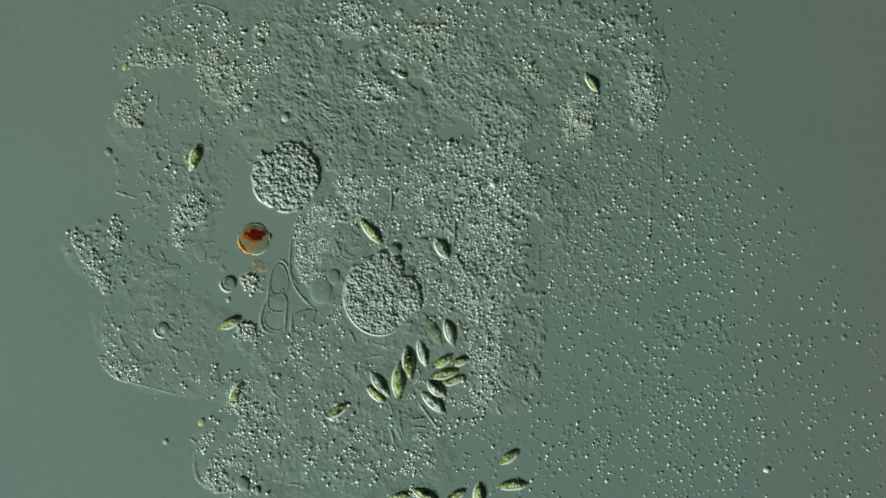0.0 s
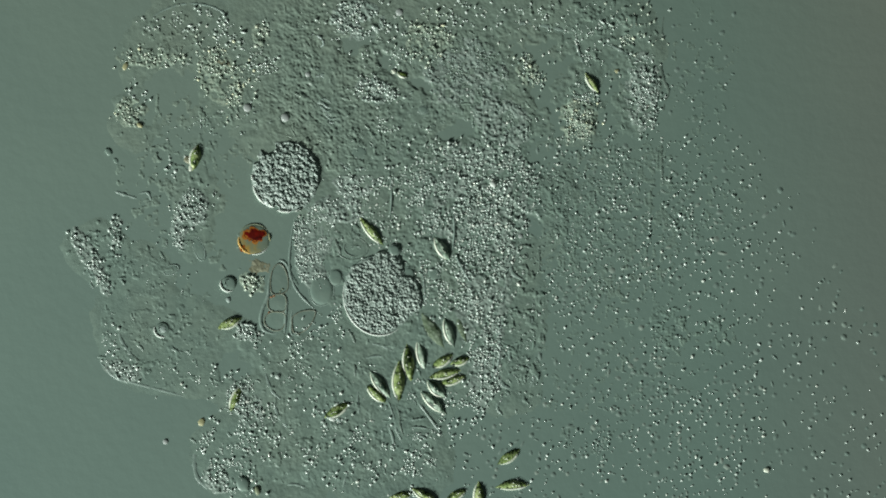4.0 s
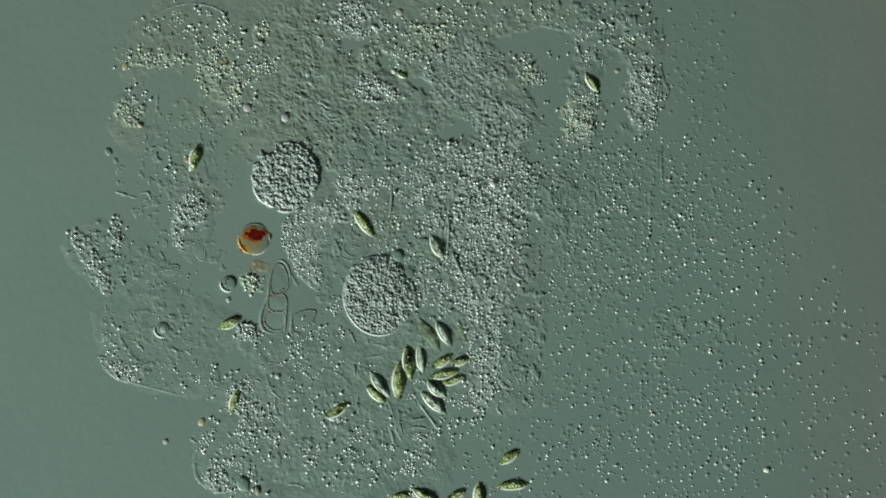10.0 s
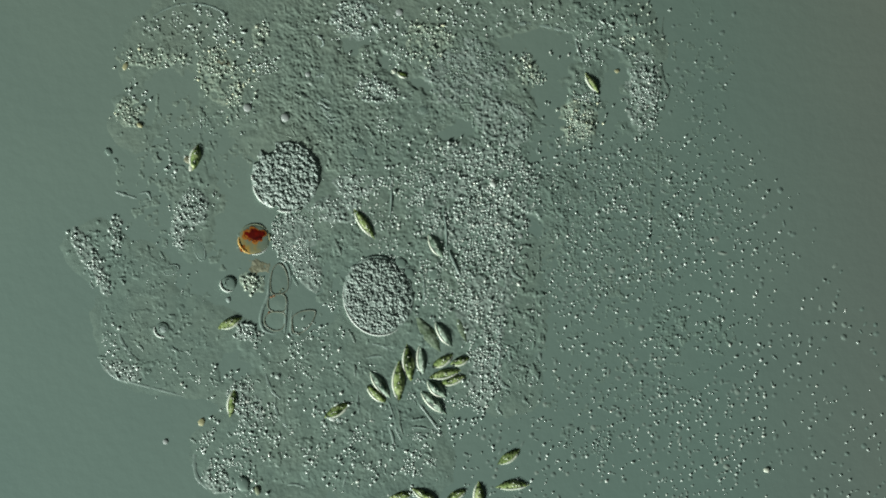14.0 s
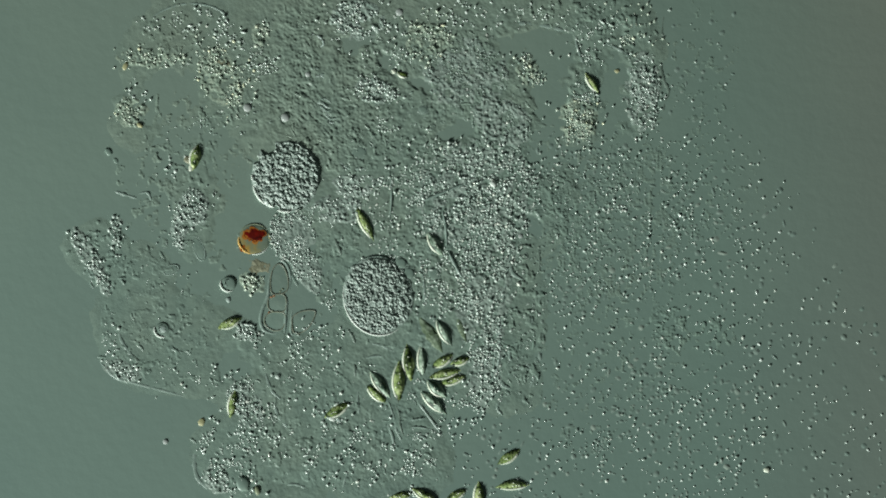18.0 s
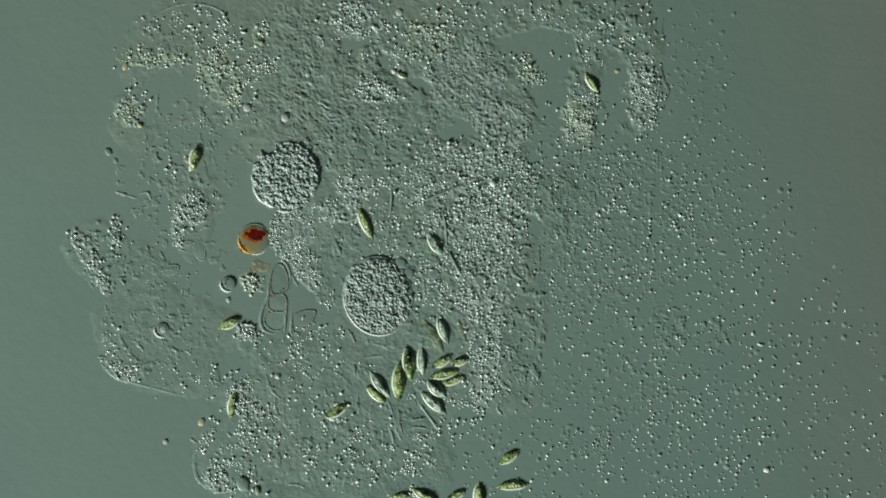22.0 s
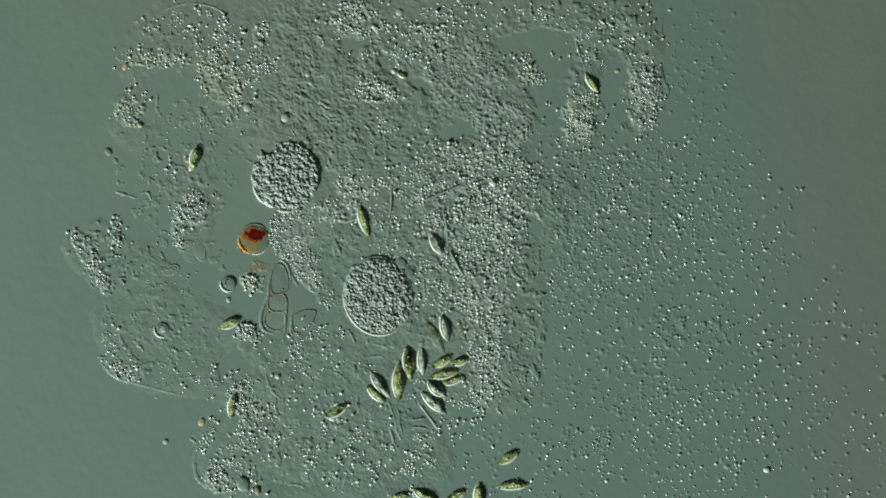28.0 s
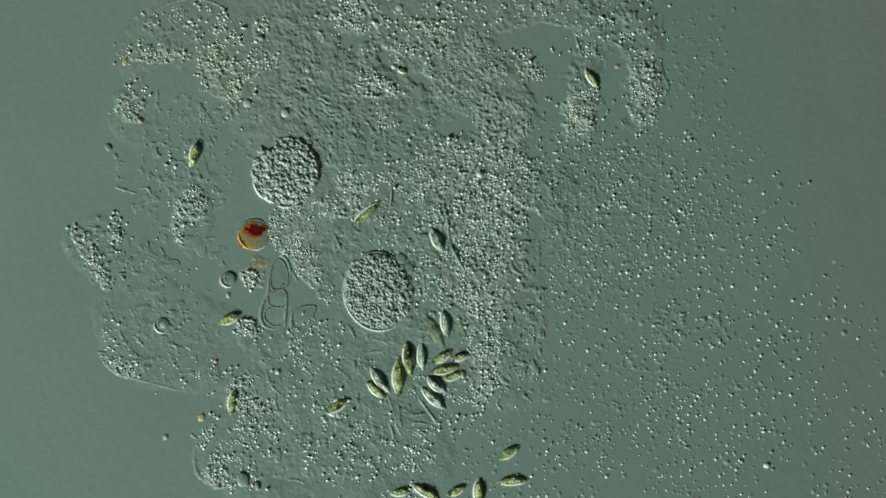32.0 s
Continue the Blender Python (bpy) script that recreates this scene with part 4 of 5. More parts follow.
green = "spindle-shaped green cell with dark plastids"
pale = "pale grey-green spindle-shaped cell"
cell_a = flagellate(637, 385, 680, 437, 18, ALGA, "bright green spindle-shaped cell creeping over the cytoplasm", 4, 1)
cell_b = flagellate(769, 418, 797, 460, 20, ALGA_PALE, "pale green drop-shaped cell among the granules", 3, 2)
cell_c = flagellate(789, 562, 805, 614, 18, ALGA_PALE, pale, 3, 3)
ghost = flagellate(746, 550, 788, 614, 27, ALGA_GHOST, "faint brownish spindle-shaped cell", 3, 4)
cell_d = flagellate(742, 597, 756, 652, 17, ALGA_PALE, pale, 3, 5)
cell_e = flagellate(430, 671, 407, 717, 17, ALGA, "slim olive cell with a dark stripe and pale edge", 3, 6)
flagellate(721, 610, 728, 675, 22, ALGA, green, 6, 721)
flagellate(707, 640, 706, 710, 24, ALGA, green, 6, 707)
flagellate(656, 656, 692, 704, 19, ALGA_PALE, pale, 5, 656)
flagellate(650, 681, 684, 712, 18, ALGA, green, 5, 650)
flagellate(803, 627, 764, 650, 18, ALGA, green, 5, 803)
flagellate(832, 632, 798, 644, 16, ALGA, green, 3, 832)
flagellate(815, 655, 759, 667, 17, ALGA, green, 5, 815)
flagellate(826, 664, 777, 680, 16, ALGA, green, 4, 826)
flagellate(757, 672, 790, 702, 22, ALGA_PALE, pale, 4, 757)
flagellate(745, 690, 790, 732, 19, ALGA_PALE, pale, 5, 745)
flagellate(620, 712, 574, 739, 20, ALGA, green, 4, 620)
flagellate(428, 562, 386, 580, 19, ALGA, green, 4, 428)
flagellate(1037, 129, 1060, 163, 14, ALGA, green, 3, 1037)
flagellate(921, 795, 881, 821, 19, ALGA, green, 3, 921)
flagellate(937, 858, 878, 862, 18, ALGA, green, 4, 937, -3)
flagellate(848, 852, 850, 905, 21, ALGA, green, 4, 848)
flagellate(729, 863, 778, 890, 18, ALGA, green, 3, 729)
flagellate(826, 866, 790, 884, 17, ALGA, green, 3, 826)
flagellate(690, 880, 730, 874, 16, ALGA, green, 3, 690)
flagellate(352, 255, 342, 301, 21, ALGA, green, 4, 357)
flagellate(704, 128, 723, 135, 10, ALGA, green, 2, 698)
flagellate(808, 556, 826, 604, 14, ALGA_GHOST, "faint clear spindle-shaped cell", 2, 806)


# ---- membranes, threads and wisps ----
def strand(points, width=3.0, tall=1.6, mat=STRAND, label="thin pale thread of torn membrane", lift=None, free=False):
    x0, y0 = points[len(points) // 2]
    z = height_at(x0, y0) * 0.9 if lift is None else lift
    width, tall = width * 1.35, tall * 0.42
    ob = new("membrane_strand", ridge("membrane_strand", [(x - x0, y - y0) for x, y in points], width, tall, mat, base=z, wobble=0.6, seed=int(x0)))
    ob.matrix_basis = Matrix.Translation(at(x0, y0))
    if free:
        return tagged(ob, label, "membrane")
    ob.parent = film
    return tagged(ob, label)


strand([(252, 44), (290, 18), (330, 7), (372, 11), (402, 28), (412, 42)], 3.6, 1.3)
strand([(1178, -20), (1173, 40), (1167, 100), (1174, 140), (1183, 162), (1175, 188), (1172, 240)], 4.6, 0.5, DARK_MEMBRANE, "long dark membrane at the edge of the sheet", lift=0.12)
loose_line = strand([(1172, 240), (1172, 270), (1173, 300), (1174, 330)], 4.2, 0.5, DARK_MEMBRANE, "loose end of a dark membrane at the edge of the sheet", lift=0.12, free=True)
strand([(176, 640), (205, 668), (245, 680), (290, 692), (335, 704)], 4, 0.5)
strand([(210, 575), (214, 600), (230, 625), (246, 642)], 4.5, 1.0)
strand([(226, 622), (240, 634), (252, 655), (262, 668)], 4, 1.0, DARK_MEMBRANE, "thin dark fold at the edge of the sheet")
strand([(348, 786), (344, 820), (352, 850), (380, 872)], 7, 1.1)
strand([(200, 338), (225, 346), (245, 352)], 4, 1.6)
strand([(243, 344), (262, 342), (270, 366)], 4, 1.8)
strand([(690, 305), (693, 345), (690, 388)], 2.4, 1.6, lift=1.5)
thread_b = strand([(804, 376), (806, 405), (803, 440)], 3.2, 2.8, label="thin curved thread among the granules", lift=2.4, free=True)
rod_b = strand([(798, 448), (811, 473), (823, 494)], 4.0, 3.0, label="thin straight rod among the granules", lift=2.2, free=True)
strand([(906, 436), (897, 490), (885, 560), (877, 625), (872, 675), (884, 728)], 4.0, 2.2, label="long pale fold at the edge of the granules")
strand([(889, 545), (888, 570), (884, 595), (885, 625), (879, 655), (876, 684)], 3.0, 2.8, RIM, "straight pale rod at the edge of the granules")
strand([(892, 700), (880, 720), (889, 735)], 3.4, 1.6)
strand([(690, 722), (698, 740), (702, 762), (712, 785), (704, 800)], 3.4, 1.4)
strand([(682, 740), (694, 770), (698, 795)], 3.6, 2.0)
strand([(688, 712), (693, 726), (698, 742), (703, 768)], 3.0, 1.0)
strand([(701, 718), (707, 734), (708, 752), (716, 776)], 3.0, 0.9, DARK_MEMBRANE, "thin dark fibre on the cytoplasm")
strand([(736, 706), (757, 735), (784, 772)], 3.6, 2.8, label="thin straight rod on the cytoplasm")
strand([(722, 745), (738, 742), (756, 740)], 3.4, 2.8)
strand([(720, 758), (740, 756), (762, 760)], 3.4, 2.8)
strand([(724, 768), (745, 772), (760, 780)], 3.4, 2.6)
strand([(470, 660), (480, 690), (498, 708)], 4.4, 0.8)
strand([(482, 700), (495, 740), (525, 770)], 4.6, 0.8)
strand([(606, 866), (612, 845), (618, 826)], 3, 1.6)
strand([(505, 858), (525, 858), (545, 866)], 4.5, 1.6)
strand([(590, 418), (598, 436), (604, 452)], 4.5, 2.2, DARK_MEMBRANE, "short dark fold above the large cell", lift=1.0)
strand([(627, 640), (628, 654), (629, 668)], 4, 2.6, DARK_MEMBRANE, "short dark rod on the cytoplasm")
strand([(612, 580), (622, 592), (630, 612)], 4, 2.0, DARK_MEMBRANE, "short dark fold below the large cell")
strand([(640, 636), (668, 630), (690, 634)], 3.6, 1.0)
strand([(655, 608), (676, 612), (700, 624)], 3.6, 1.0)
strand([(634, 690), (633, 715), (637, 738)], 4, 0.9)
strand([(742, 455), (750, 500), (752, 545)], 4, 1.6)
strand([(878, 50), (920, 42), (965, 46), (1012, 58)], 6, 0.9)
strand([(1068, 76), (1092, 86), (1112, 100), (1119, 125), (1121, 160)], 3.8, 0.7)
strand([(1016, 62), (1024, 90), (1034, 116), (1038, 128)], 4.0, 0.6)
strand([(548, 60), (566, 66), (573, 78), (566, 84)], 3.2, 3.2, RIM)
strand([(556, 128), (570, 132), (592, 130)], 3.4, 1.5)
for k, (x, y, n) in enumerate(((562, 172, 5), (558, 180, 6), (560, 188, 6), (566, 196, 6), (572, 204, 6), (576, 212, 5), (548, 118, 4), (556, 132, 4))):
    strand([(x + 6 * i, y + 2.2 * i + 2.4 * math.sin(1.9 * i + k)) for i in range(n)], 2.9, 1.7, RIM if k % 2 else STRAND, "short wavy fold of the sheet")
strand([(600, 285), (618, 298), (655, 298)], 4, 1.8)
strand([(916, 436), (930, 435), (944, 440)], 4, 2.6, DARK_MEMBRANE, "short dark fold of the sheet")
strand([(903, 445), (903, 470), (910, 486), (934, 500)], 5.5, 2.0)
strand([(951, 434), (955, 460), (952, 492)], 4, 1.4, DARK_MEMBRANE, "faint dark fold of the sheet")
strand([(880, 672), (892, 684), (906, 688)], 4.5, 2.4)
strand([(904, 656), (914, 646), (931, 645), (942, 655), (944, 672), (936, 688), (922, 697)], 4.2, 0.7)
strand([(938, 556), (942, 568), (936, 576)], 4, 1.8)
strand([(900, 552), (914, 553), (926, 562)], 4.5, 2.4, DARK_MEMBRANE, "short dark fold of the sheet")
strand([(902, 610), (902, 632), (906, 640)], 5, 2.4)
strand([(884, 668), (892, 682), (905, 687)], 5, 2.4)
strand([(912, 644), (926, 652), (942, 654)], 5, 1.8)


def wisps():
    """Many short low wrinkles in the sheet, following its diagonal grain."""
    rng = random.Random(91)
    spots = ((250, 520, 110, 150, 36), (330, 180, 110, 110, 20), (560, 130, 120, 120, 40), (860, 150, 180, 110, 44), (620, 280, 90, 50, 10),
             (480, 690, 120, 70, 26), (640, 760, 130, 90, 30), (915, 640, 36, 100, 24), (930, 340, 50, 80, 16), (1060, 120, 110, 110, 20), (400, 800, 60, 60, 10))
    for cx, cy, rx, ry, n in spots:
        verts, faces = [], []
        for _ in range(n):
            x, y = cx + rng.uniform(-rx, rx), cy + rng.uniform(-ry, ry)
            if float(body_mask(np.array([[x]]), np.array([[y]]))[0, 0]) < 0.3:
                continue
            a, size = rng.gauss(0.75, 0.6), rng.uniform(3, 12)
            bend = rng.uniform(-0.35, 0.35) * size
            c, q = math.cos(a), math.sin(a)
            pts = [(x - size * c, y - size * q), (x - bend * q, y + bend * c), (x + size * c, y + size * q)]
            me = ridge("wrinkle", [(px - cx, py - cy) for px, py in pts], rng.uniform(3, 6.5), rng.uniform(0.35, 0.95), FILM, base=height_at(x, y) * 0.8, seed=int(x))
            k = len(verts)
            verts += [tuple(v.co) for v in me.vertices]
            faces += [tuple(i + k for i in f.vertices) for f in me.polygons]
            bpy.data.meshes.remove(me)
        ob = new("fine_wrinkling", mesh_from("fine_wrinkling", verts, faces, FILM))
        ob.parent = film
        ob.matrix_basis = Matrix.Translation(at(cx, cy))
        tagged(ob, "fine wrinkles in the sheet", kind="stuff")


wisps()


def residue(spot, seed, cut, tall, wave, inside, mat=FILM, label="thin torn flakes of cytoplasm"):
    """Thin ragged flakes lying thickest in the middle of an oval spot."""
    cx, cy, rx, ry, turn = spot

    def amount(x, y):
        n = vnoise(x, y, wave, seed) + 0.6 * vnoise(x, y, wave * 0.45, seed + 1) + 0.25 * vnoise(x, y, wave * 0.2, seed + 2)
        return n - cut - inside * 1.6 * (1 - body_mask(x, y)) - 0.9 * np.maximum(0.0, np.sqrt(oval(x, y, cx, cy, rx, ry, turn)) - 0.6) ** 2 * 2.5

    def height(x, y):
        a = amount(x, y)
        relief = 0.75 + 0.55 * vnoise(x, y, 3.6, seed + 3) + 0.5 * vnoise(x, y, 7, seed + 4)
        return np.maximum(body_height(x, y), 0.0) + tall * step(a, 0.0, 0.45) * relief - 0.12 * (a < 0.03)

    span = 1.35 * max(rx, ry) if turn else 0
    wide, deep = span or 1.35 * rx, span or 1.35 * ry
    me = sheet("torn_residue", cx - wide, cx + wide, cy - deep, cy + deep, 1.2, height, amount, mat)
    tagged(part("torn_residue", me, film), label, kind="stuff")


residue((250, 500, 150, 150, 0), 300, 0.45, 0.75, 15, 1)
residue((300, 630, 130, 70, 10), 307, 0.40, 0.8, 12, 1)
residue((170, 450, 70, 60, 30), 314, 0.1, 1.2, 9, 1)
residue((330, 230, 110, 60, 0), 321, 0.35, 0.8, 11, 0)
residue((960, 350, 50, 90, 0), 328, 0.05, 1.0, 10, 1)
residue((932, 590, 40, 130, 0), 335, 0.15, 1.3, 17, 1)
residue((1085, 400, 130, 150, 0), 342, 0.05, 0.6, 7, 0)
residue((1185, 582, 38, 40, 0), 349, 0.1, 0.9, 9, 0)
residue((1270, 588, 40, 36, 20), 356, 0.1, 0.9, 9, 0)
residue((1090, 640, 160, 120, 0), 363, 0.5, 0.6, 9, 0)
residue((620, 690, 150, 100, 0), 370, 0.38, 0.8, 15, 1)
residue((560, 800, 170, 70, 0), 377, 0.35, 0.9, 14, 1)
residue((740, 560, 60, 70, 0), 384, 0.1, 0.8, 12, 1)
residue((1230, 340, 120, 100, 0), 391, 0.48, 0.5, 8, 0)
residue((1050, 785, 60, 34, 0), 398, 0.35, 0.6, 11, 0)
residue((690, 430, 80, 50, 0), 405, 0.1, 0.9, 11, 1)
residue((596, 480, 40, 80, 0), 412, -0.05, 0.7, 14, 0)
residue((1050, 55, 120, 60, 0), 419, 0.1, 1.1, 12, 1)
residue((1090, 190, 70, 90, 0), 426, 0.2, 0.9, 13, 1)
residue((1060, 290, 110, 40, 0), 433, 0.3, 0.7, 12, 1)
residue((985, 185, 50, 70, 0), 440, 0.25, 0.8, 13, 1)
residue((330, 440, 110, 140, 0), 447, 0.46, 0.65, 15, 0)
residue((290, 330, 90, 60, 0), 454, 0.3, 0.9, 13, 0)
residue((1240, 130, 60, 120, 0), 461, 0.5, 0.5, 8, 0)
residue((280, 60, 110, 60, 0), 468, 0.2, 0.9, 12, 1)
residue((640, 268, 95, 45, 0), 475, 0.05, 1.0, 10, 1)
residue((602, 442, 45, 40, 0), 482, 0.1, 0.8, 10, 0)
residue((1015, 400, 60, 100, 0), 489, 0.15, 0.7, 8, 0)
residue((400, 265, 60, 60, 0), 496, 0.25, 0.6, 9, 0)
rod_c = strand([(744, 357), (785, 340), (832, 321)], 3.4, 1.6, label="long thin rod among the granules", lift=1.7, free=True)
front = strand([(522, 385), (515, 430), (513, 475), (524, 512), (548, 540), (572, 562)], 3.2, 1.0, label="pale advancing front membrane of the cytoplasm", lift=0.4, free=True)


# ---- the lobe of cytoplasm that creeps towards the red cell ----
def lobe(spot, n, seed):
    """A creeping piece of cytoplasm: a lumpy crust and its granules."""
    rng = random.Random(seed)
    cx, cy, rx, ry, turn = spot
    TAKEN.clear()
    base = new("creeping_cytoplasm")
    base.matrix_basis = Matrix.Translation(at(cx, cy))
    tagged(base, "lumpy patch of cytoplasm full of granules, creeping over the slide", "cytoplasm")

    def cover(x, y):
        w = 6 * vnoise(x, y, 17, seed) + 3 * vnoise(x, y, 7, seed + 1)
        return step(1.1 - np.sqrt(oval(x + w, y + w, cx, cy, rx * 1.05, ry * 1.05, turn)), 0.0, 0.3)

    def height(x, y):
        m = cover(x, y)
        return m * (0.7 + 0.55 * vnoise(x, y, 4.4, seed + 2) + 0.45 * vnoise(x, y, 3.0, seed + 3)) - (1 - m) * 0.3

    me = sheet("crust", cx - rx * 1.4, cx + rx * 1.4, cy - ry * 1.4, cy + ry * 1.4, 1.2, height, cover, CRUST)
    me.transform(Matrix.Translation(-at(cx, cy)))
    part("crust", me, base)
    for count, mat, label in ((n * 0.8, GRAIN, "pale granules"), (n * 0.6, GRAIN_SOFT, "soft grey granules")):
        kept = [p for p in scatter(rng, spot, int(count), 1.4, 2.5) if oval(p[0], p[1], *spot) < 1.25]
        inner = grains("granule_layer", kept, mat, label, (cx, cy), on_film=False)
        inner.parent, inner.matrix_basis = base, Matrix.Translation((0, 0, 0.0006))
        del inner["category"]
    return base


def raft(spot, seed, p, q):
    """A thin flake of cytoplasm that drifts from a pool towards (p, q)."""
    cx, cy, rx, ry = spot
    base = new("cytoplasm_raft")
    base.matrix_basis = Matrix.Translation(at(cx, cy))
    tagged(base, "thin ragged flake of cytoplasm drifting out of a clear pool", "cytoplasm", "flakes leaving the clear pools")

    def cover(x, y):
        return step(1.1 - np.sqrt(oval(x, y, cx, cy, rx, ry)) + 0.5 * vnoise(x, y, 13, seed) + 0.3 * vnoise(x, y, 6, seed + 1), 0.0, 0.5)

    def height(x, y):
        return cover(x, y) * (0.55 + 0.5 * vnoise(x, y, 4.6, seed + 2) + 0.4 * vnoise(x, y, 8, seed + 3)) - 0.15 * (cover(x, y) < 0.02)

    me = sheet("flake", cx - rx * 1.5, cx + rx * 1.5, cy - ry * 1.5, cy + ry * 1.5, 1.2, height, cover, FILM)
    me.transform(Matrix.Translation(-at(cx, cy)))
    part("flake", me, base)
    RAFTS.append((base, cx, cy, p, q))


RAFTS = []
raft((928, 74, 34, 20), 411, 922, 26)
raft((985, 88, 30, 24), 416, 1034, 46)
raft((988, 146, 22, 34), 421, 1026, 196)
raft((972, 214, 24, 30), 426, 926, 236)
raft((902, 92, 16, 24), 431, 862, 104)
raft((1086, 118, 22, 28), 436, 1142, 112)
raft((1090, 190, 22, 34), 441, 1144, 196)
raft((1070, 258, 34, 18), 446, 1120, 330)

lobe_top = lobe((562, 420, 42, 44, 0), 230, 31)
lobe_low = lobe((552, 480, 22, 44, -28), 120, 32)
TAKEN.clear()
lobe_end = grains("creeping_granules", scatter(random.Random(33), (590, 548, 12, 20, 0), 16, 1.8, 2.8), GRAIN, "few loose granules creeping over the slide", (590, 548), on_film=False)


# ---- what moves ----
def spin(t, x, y, angle, z=0.0):
    return t, pose(*at(x - 1.4, y + 1.4, z), 0, 0, -angle)


def swim(t, x, y, angle):
    return t, pose(*at(x - 1.0, y + 1.0, bed(x, y)), 0, 0, -angle)


def slide_to(t, x, y, z=0.0):
    return t, Matrix.Translation(at(x, y, z))


def motions():
    walk(cell_a, [swim(*r) for r in ((0, 658.5, 409, 50), (5, 659, 409, 50), (6.5, 657, 407, 49), (8, 649, 400, 47.5), (9, 645, 396, 50), (10.5, 645, 394, 55),
                                     (14, 646, 395, 56), (17, 647, 395, 61), (20, 647, 395, 65), (23, 648, 392, 67), (25.5, 648, 390, 70), (28, 645, 389, 73),
                                     (29.5, 646, 387, 79), (30.0, 646, 386, 84), (30.2, 646, 385, 92), (30.4, 649, 383, 107), (30.6, 651, 383, 124), (30.8, 651, 385, 133), (31.4, 650, 385, 144), (32, 650, 385, 140))])
    walk(cell_b, [swim(*r) for r in ((0, 783, 439, 57), (6, 784, 440, 57), (8, 780, 439, 60), (10.5, 774, 436, 62), (14, 772, 434, 59), (17, 771, 431, 57),
                                     (22, 771, 431, 57), (27, 773, 431, 60), (32, 775, 432, 63))])
    walk(cell_c, [swim(*r) for r in ((0, 797, 588, 72), (4, 796, 588, 72), (6, 794, 587, 68), (9, 788, 589, 60), (13, 786, 591, 57), (17, 787, 589, 60), (20, 787, 586, 62),
                                     (23, 785, 583, 73), (28, 789, 580, 77), (32, 790, 580, 80))])
    walk(ghost, [swim(*r) for r in ((0, 767, 583, 58), (4, 767, 584, 57), (9, 760, 590, 56), (14, 759, 590, 56), (20, 766, 592, 57), (32, 768, 590, 58))])
    walk(cell_d, [swim(*r) for r in ((0, 749, 624, 75), (4, 747, 628, 77), (6, 746, 631, 80), (13, 747, 637, 84), (20, 748, 639, 87), (32, 748, 639, 87))])
    walk(cell_e, [swim(*r) for r in ((0, 419, 694, 117), (2, 419, 698, 115), (4, 418, 705, 113), (8, 418, 707, 112), (11, 415, 710, 105), (13, 412, 712, 100), (20, 413, 715, 101), (32, 413, 718, 100))])
    # the large cell draws in its bulges and rounds off
    for ob, x, y, p, q in ((north_lobe, 14, -48, 4, -18), (east_lobe, 48, -2, 14, 2)):
        walk(ob, [(t, Matrix.Translation(((x + f * (p - x)) * MM, -(y + f * (q - y)) * MM, -f * 5.5 * MM)))
                  for t, f in ((0, 0), (8.5, 0.05), (10.5, 0.3), (12.5, 0.8), (14.5, 1), (32, 1))])
    walk(faint_oval, [slide_to(*r) for r in ((0, 624, 440, 0.9), (9, 624, 440, 0.9), (11.5, 622, 441, 0.6), (15, 618, 442, -2), (32, 618, 442, -2))])
    walk(knob, [slide_to(*r) for r in ((0, 698, 443, 2.6), (8, 699, 446, 2.6), (11, 707, 458, 1.6), (14, 710, 466, 0.8), (32, 710, 466, 0.8))])
    walk(lobe_top, [slide_to(*r) for r in ((0, 562, 420), (5, 560, 420), (8, 550, 422), (10.5, 538, 422), (14, 522, 420), (20, 519, 417), (32, 518, 416))])
    walk(lobe_low, [slide_to(*r) for r in ((0, 552, 480), (5, 552, 480), (8, 549, 470), (10.5, 544, 470), (14, 543, 474), (20, 544, 476), (32, 545, 478))])
    walk(lobe_end, [slide_to(*r) for r in ((0, 590, 556), (6, 590, 552), (10.5, 587, 540), (20, 578, 530), (32, 576, 530))])
    walk(front, [slide_to(*r) for r in ((0, 524, 512, 0), (5, 523, 510, 0), (8, 512, 496, -0.5), (10.5, 496, 478, -1.3), (13, 482, 470, -3.5), (32, 482, 470, -3.5))])
    walk(vacuole, [slide_to(*r) for r in ((0, 568, 513, 0), (5, 569, 514, 0), (6.5, 566, 520, -1.2), (8, 564, 524, -4), (32, 564, 524, -4))])
    walk(small_vacuole, [slide_to(*r) for r in ((0, 590, 490, 0), (5, 594, 492, 0), (8, 594, 500, -1.5), (10, 594, 504, -4), (32, 594, 504, -4))])
    walk(thread_b, [spin(*r) for r in ((0, 806, 405, 0), (6, 805, 405, 0), (8, 800, 404, 0), (10.5, 795, 404, -2), (14, 791, 402, -6), (20, 790, 400, -8), (32, 793, 398, -10))])
    walk(loose_line, [spin(*r) for r in ((0, 1173, 300, 0), (10, 1173, 300, 0), (12.5, 1174, 298, 2, -0.25), (14.5, 1175, 294, 4, -1.1), (32, 1175, 294, 4, -1.1))])
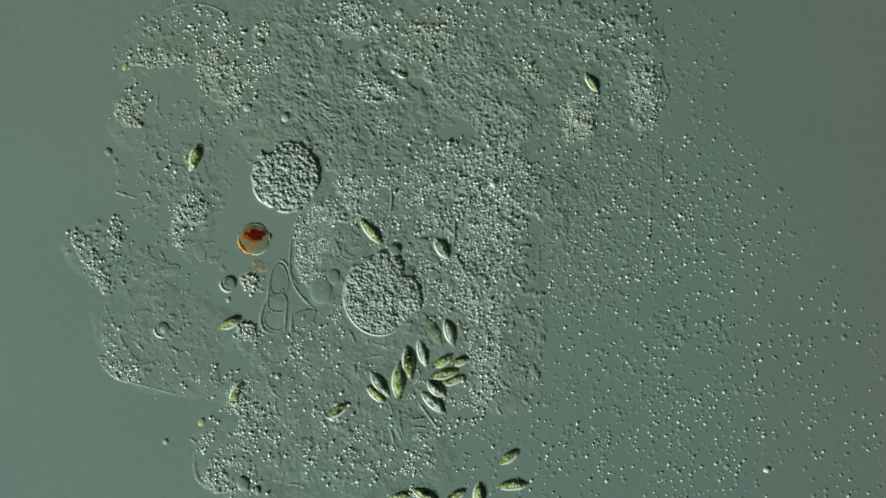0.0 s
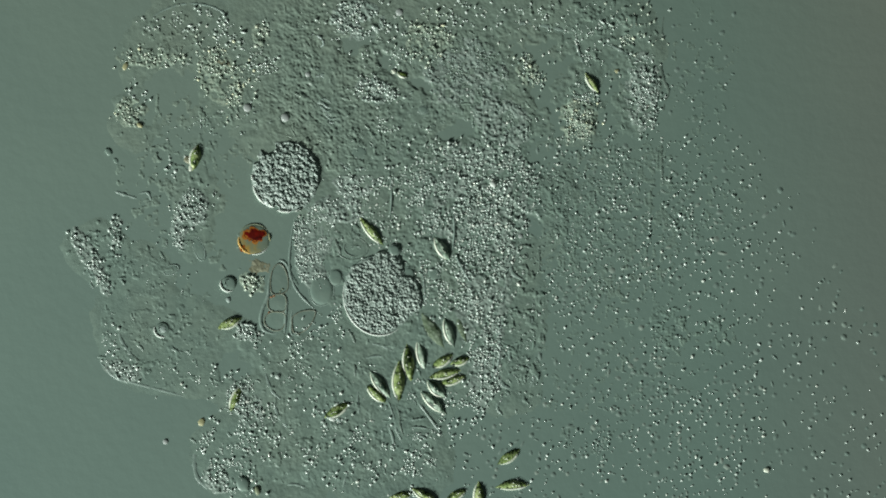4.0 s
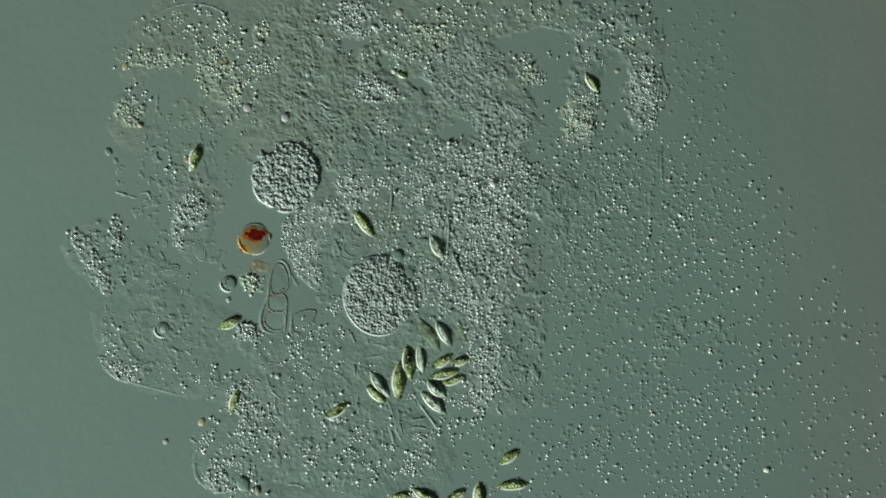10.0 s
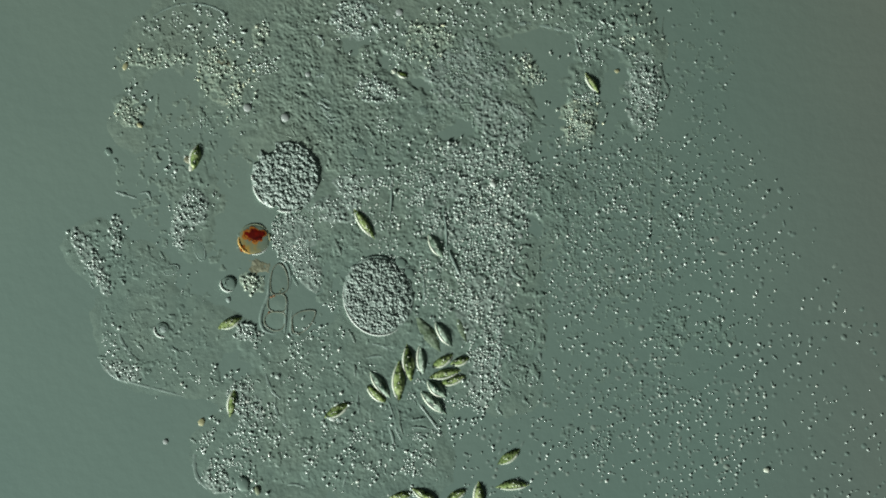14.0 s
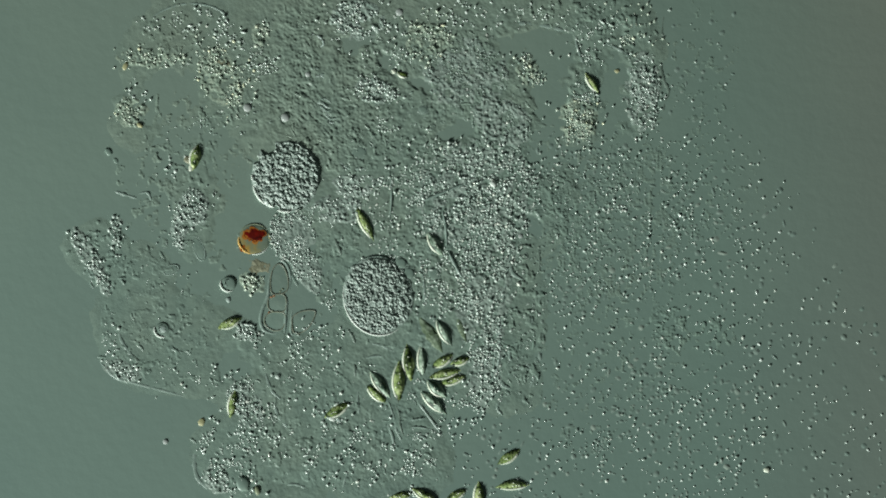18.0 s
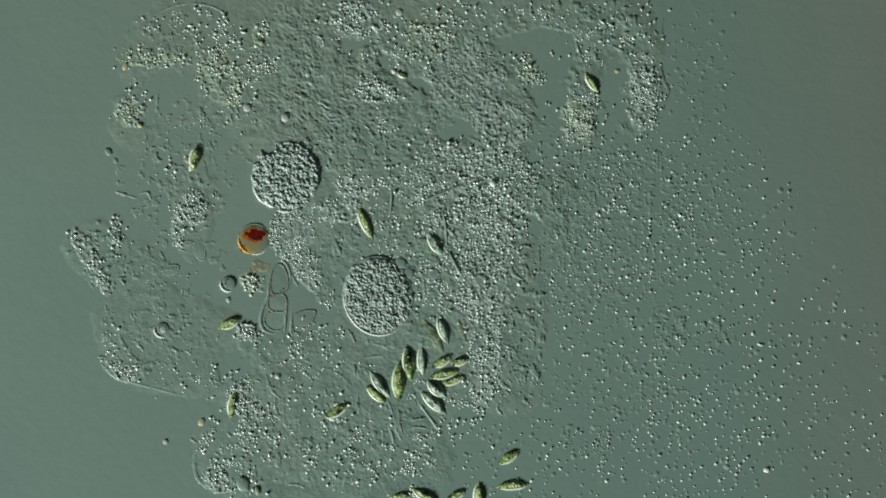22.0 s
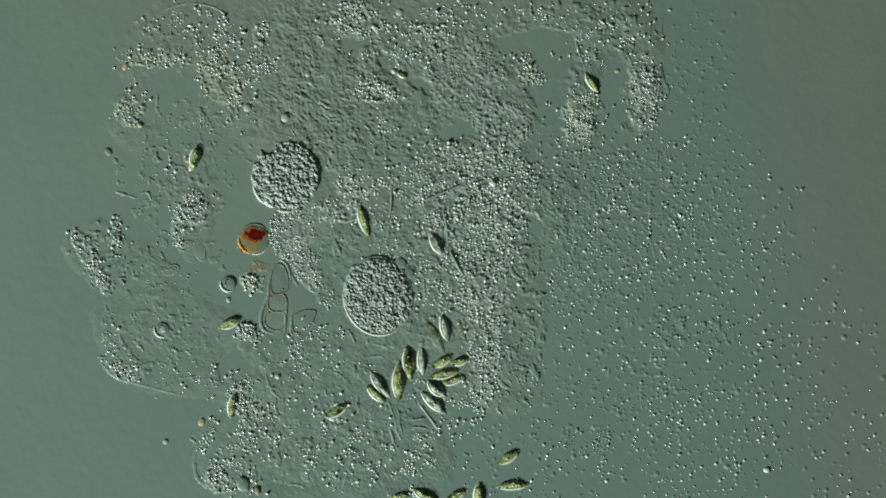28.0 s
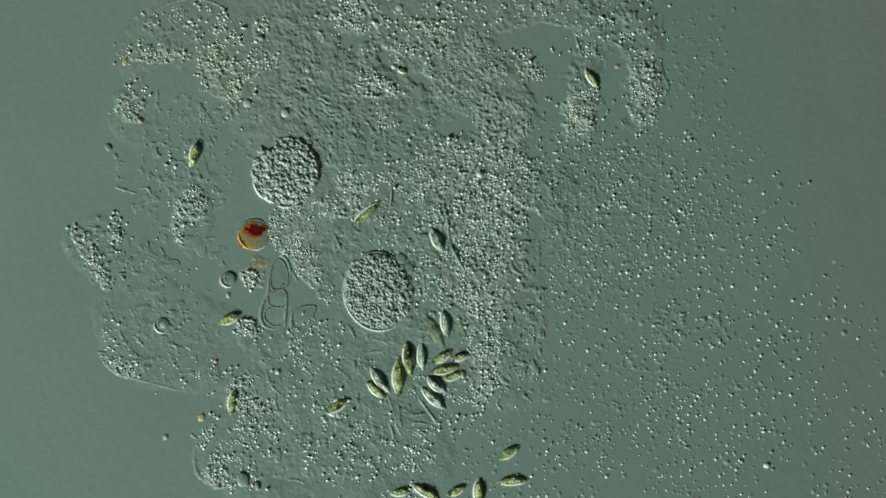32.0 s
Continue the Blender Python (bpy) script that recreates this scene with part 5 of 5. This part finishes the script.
    walk(rod_c, [spin(*r) for r in ((0, 783, 344, 0, -4), (14.5, 783, 343, 0, -4), (17, 784, 340, 0, 0.4), (22, 785, 340, 0, 0.6), (30.9, 787, 338, -2, 0.6), (31.4, 806, 325, -20, 0.7), (31.8, 834, 309, -38, 0.9), (32, 836, 312, -40, 0.9))])
    walk(rod_b, [spin(*r) for r in ((0, 822, 478, 0), (8, 818, 474, 0), (10.5, 811, 470, 5), (14, 807, 468, 4), (20, 808, 470, 0), (32, 812, 466, 0))])
    for ob, x, y, p, q, end in CAVITY:
        walk(ob, [slide_to(*r) for r in ((0, x, y, 0.3), (end * 0.4, x * 0.75 + p * 0.25, y * 0.75 + q * 0.25, 0.3), (end, p, q, 0.6), (32, p + 3, q + 2, 0.6))])
    for raft, x, y, p, q in RAFTS:
        walk(raft, [slide_to(t, x + f * (p - x), y + f * (q - y), -0.5 * f) for t, f in ((0, 0), (3, 0.18), (6, 0.5), (9, 0.86), (12, 1), (32, 1))])
    walk(bright_drop, [slide_to(t, x, y, drop_z) for t, x, y in ((0, 873, 326), (14, 873, 326), (24, 873, 325), (30.8, 873, 324), (31.2, 873, 319), (31.4, 878, 319), (31.6, 865, 319), (31.8, 853, 320), (32, 849, 317))])
    rng = random.Random(77)
    for ob, x, y in DRIFTERS:
        hop, turn, when = rng.choice((0, 0, 2, 4, 8)), rng.uniform(-0.5, 0.9), rng.uniform(4, 26)
        walk(ob, [slide_to(t, x + f * hop * math.cos(turn) + rng.uniform(-0.5, 0.5), y + f * hop * math.sin(turn) + rng.uniform(-0.5, 0.5))
                  for t, f in ((0, 0), (when, 0.1), (when + 2.5, 0.9), (32, 1))])
    for ob, x, y, speed, heading in STREAM:
        rows = [slide_to(0, x, y, 0.2)]
        for t in range(4, 33, 4):
            pace = 4 * speed * max(0.08, 1 - max(0, x - 900) / 600) * rng.uniform(0.55, 1.45)
            way = heading + rng.uniform(-0.5, 0.5) - 0.5 * max(0, y - 790) / 80
            x, y = x + pace * math.cos(way), y + pace * math.sin(way)
            rows.append(slide_to(t, x, y, 0.2))
        walk(ob, rows)


motions()
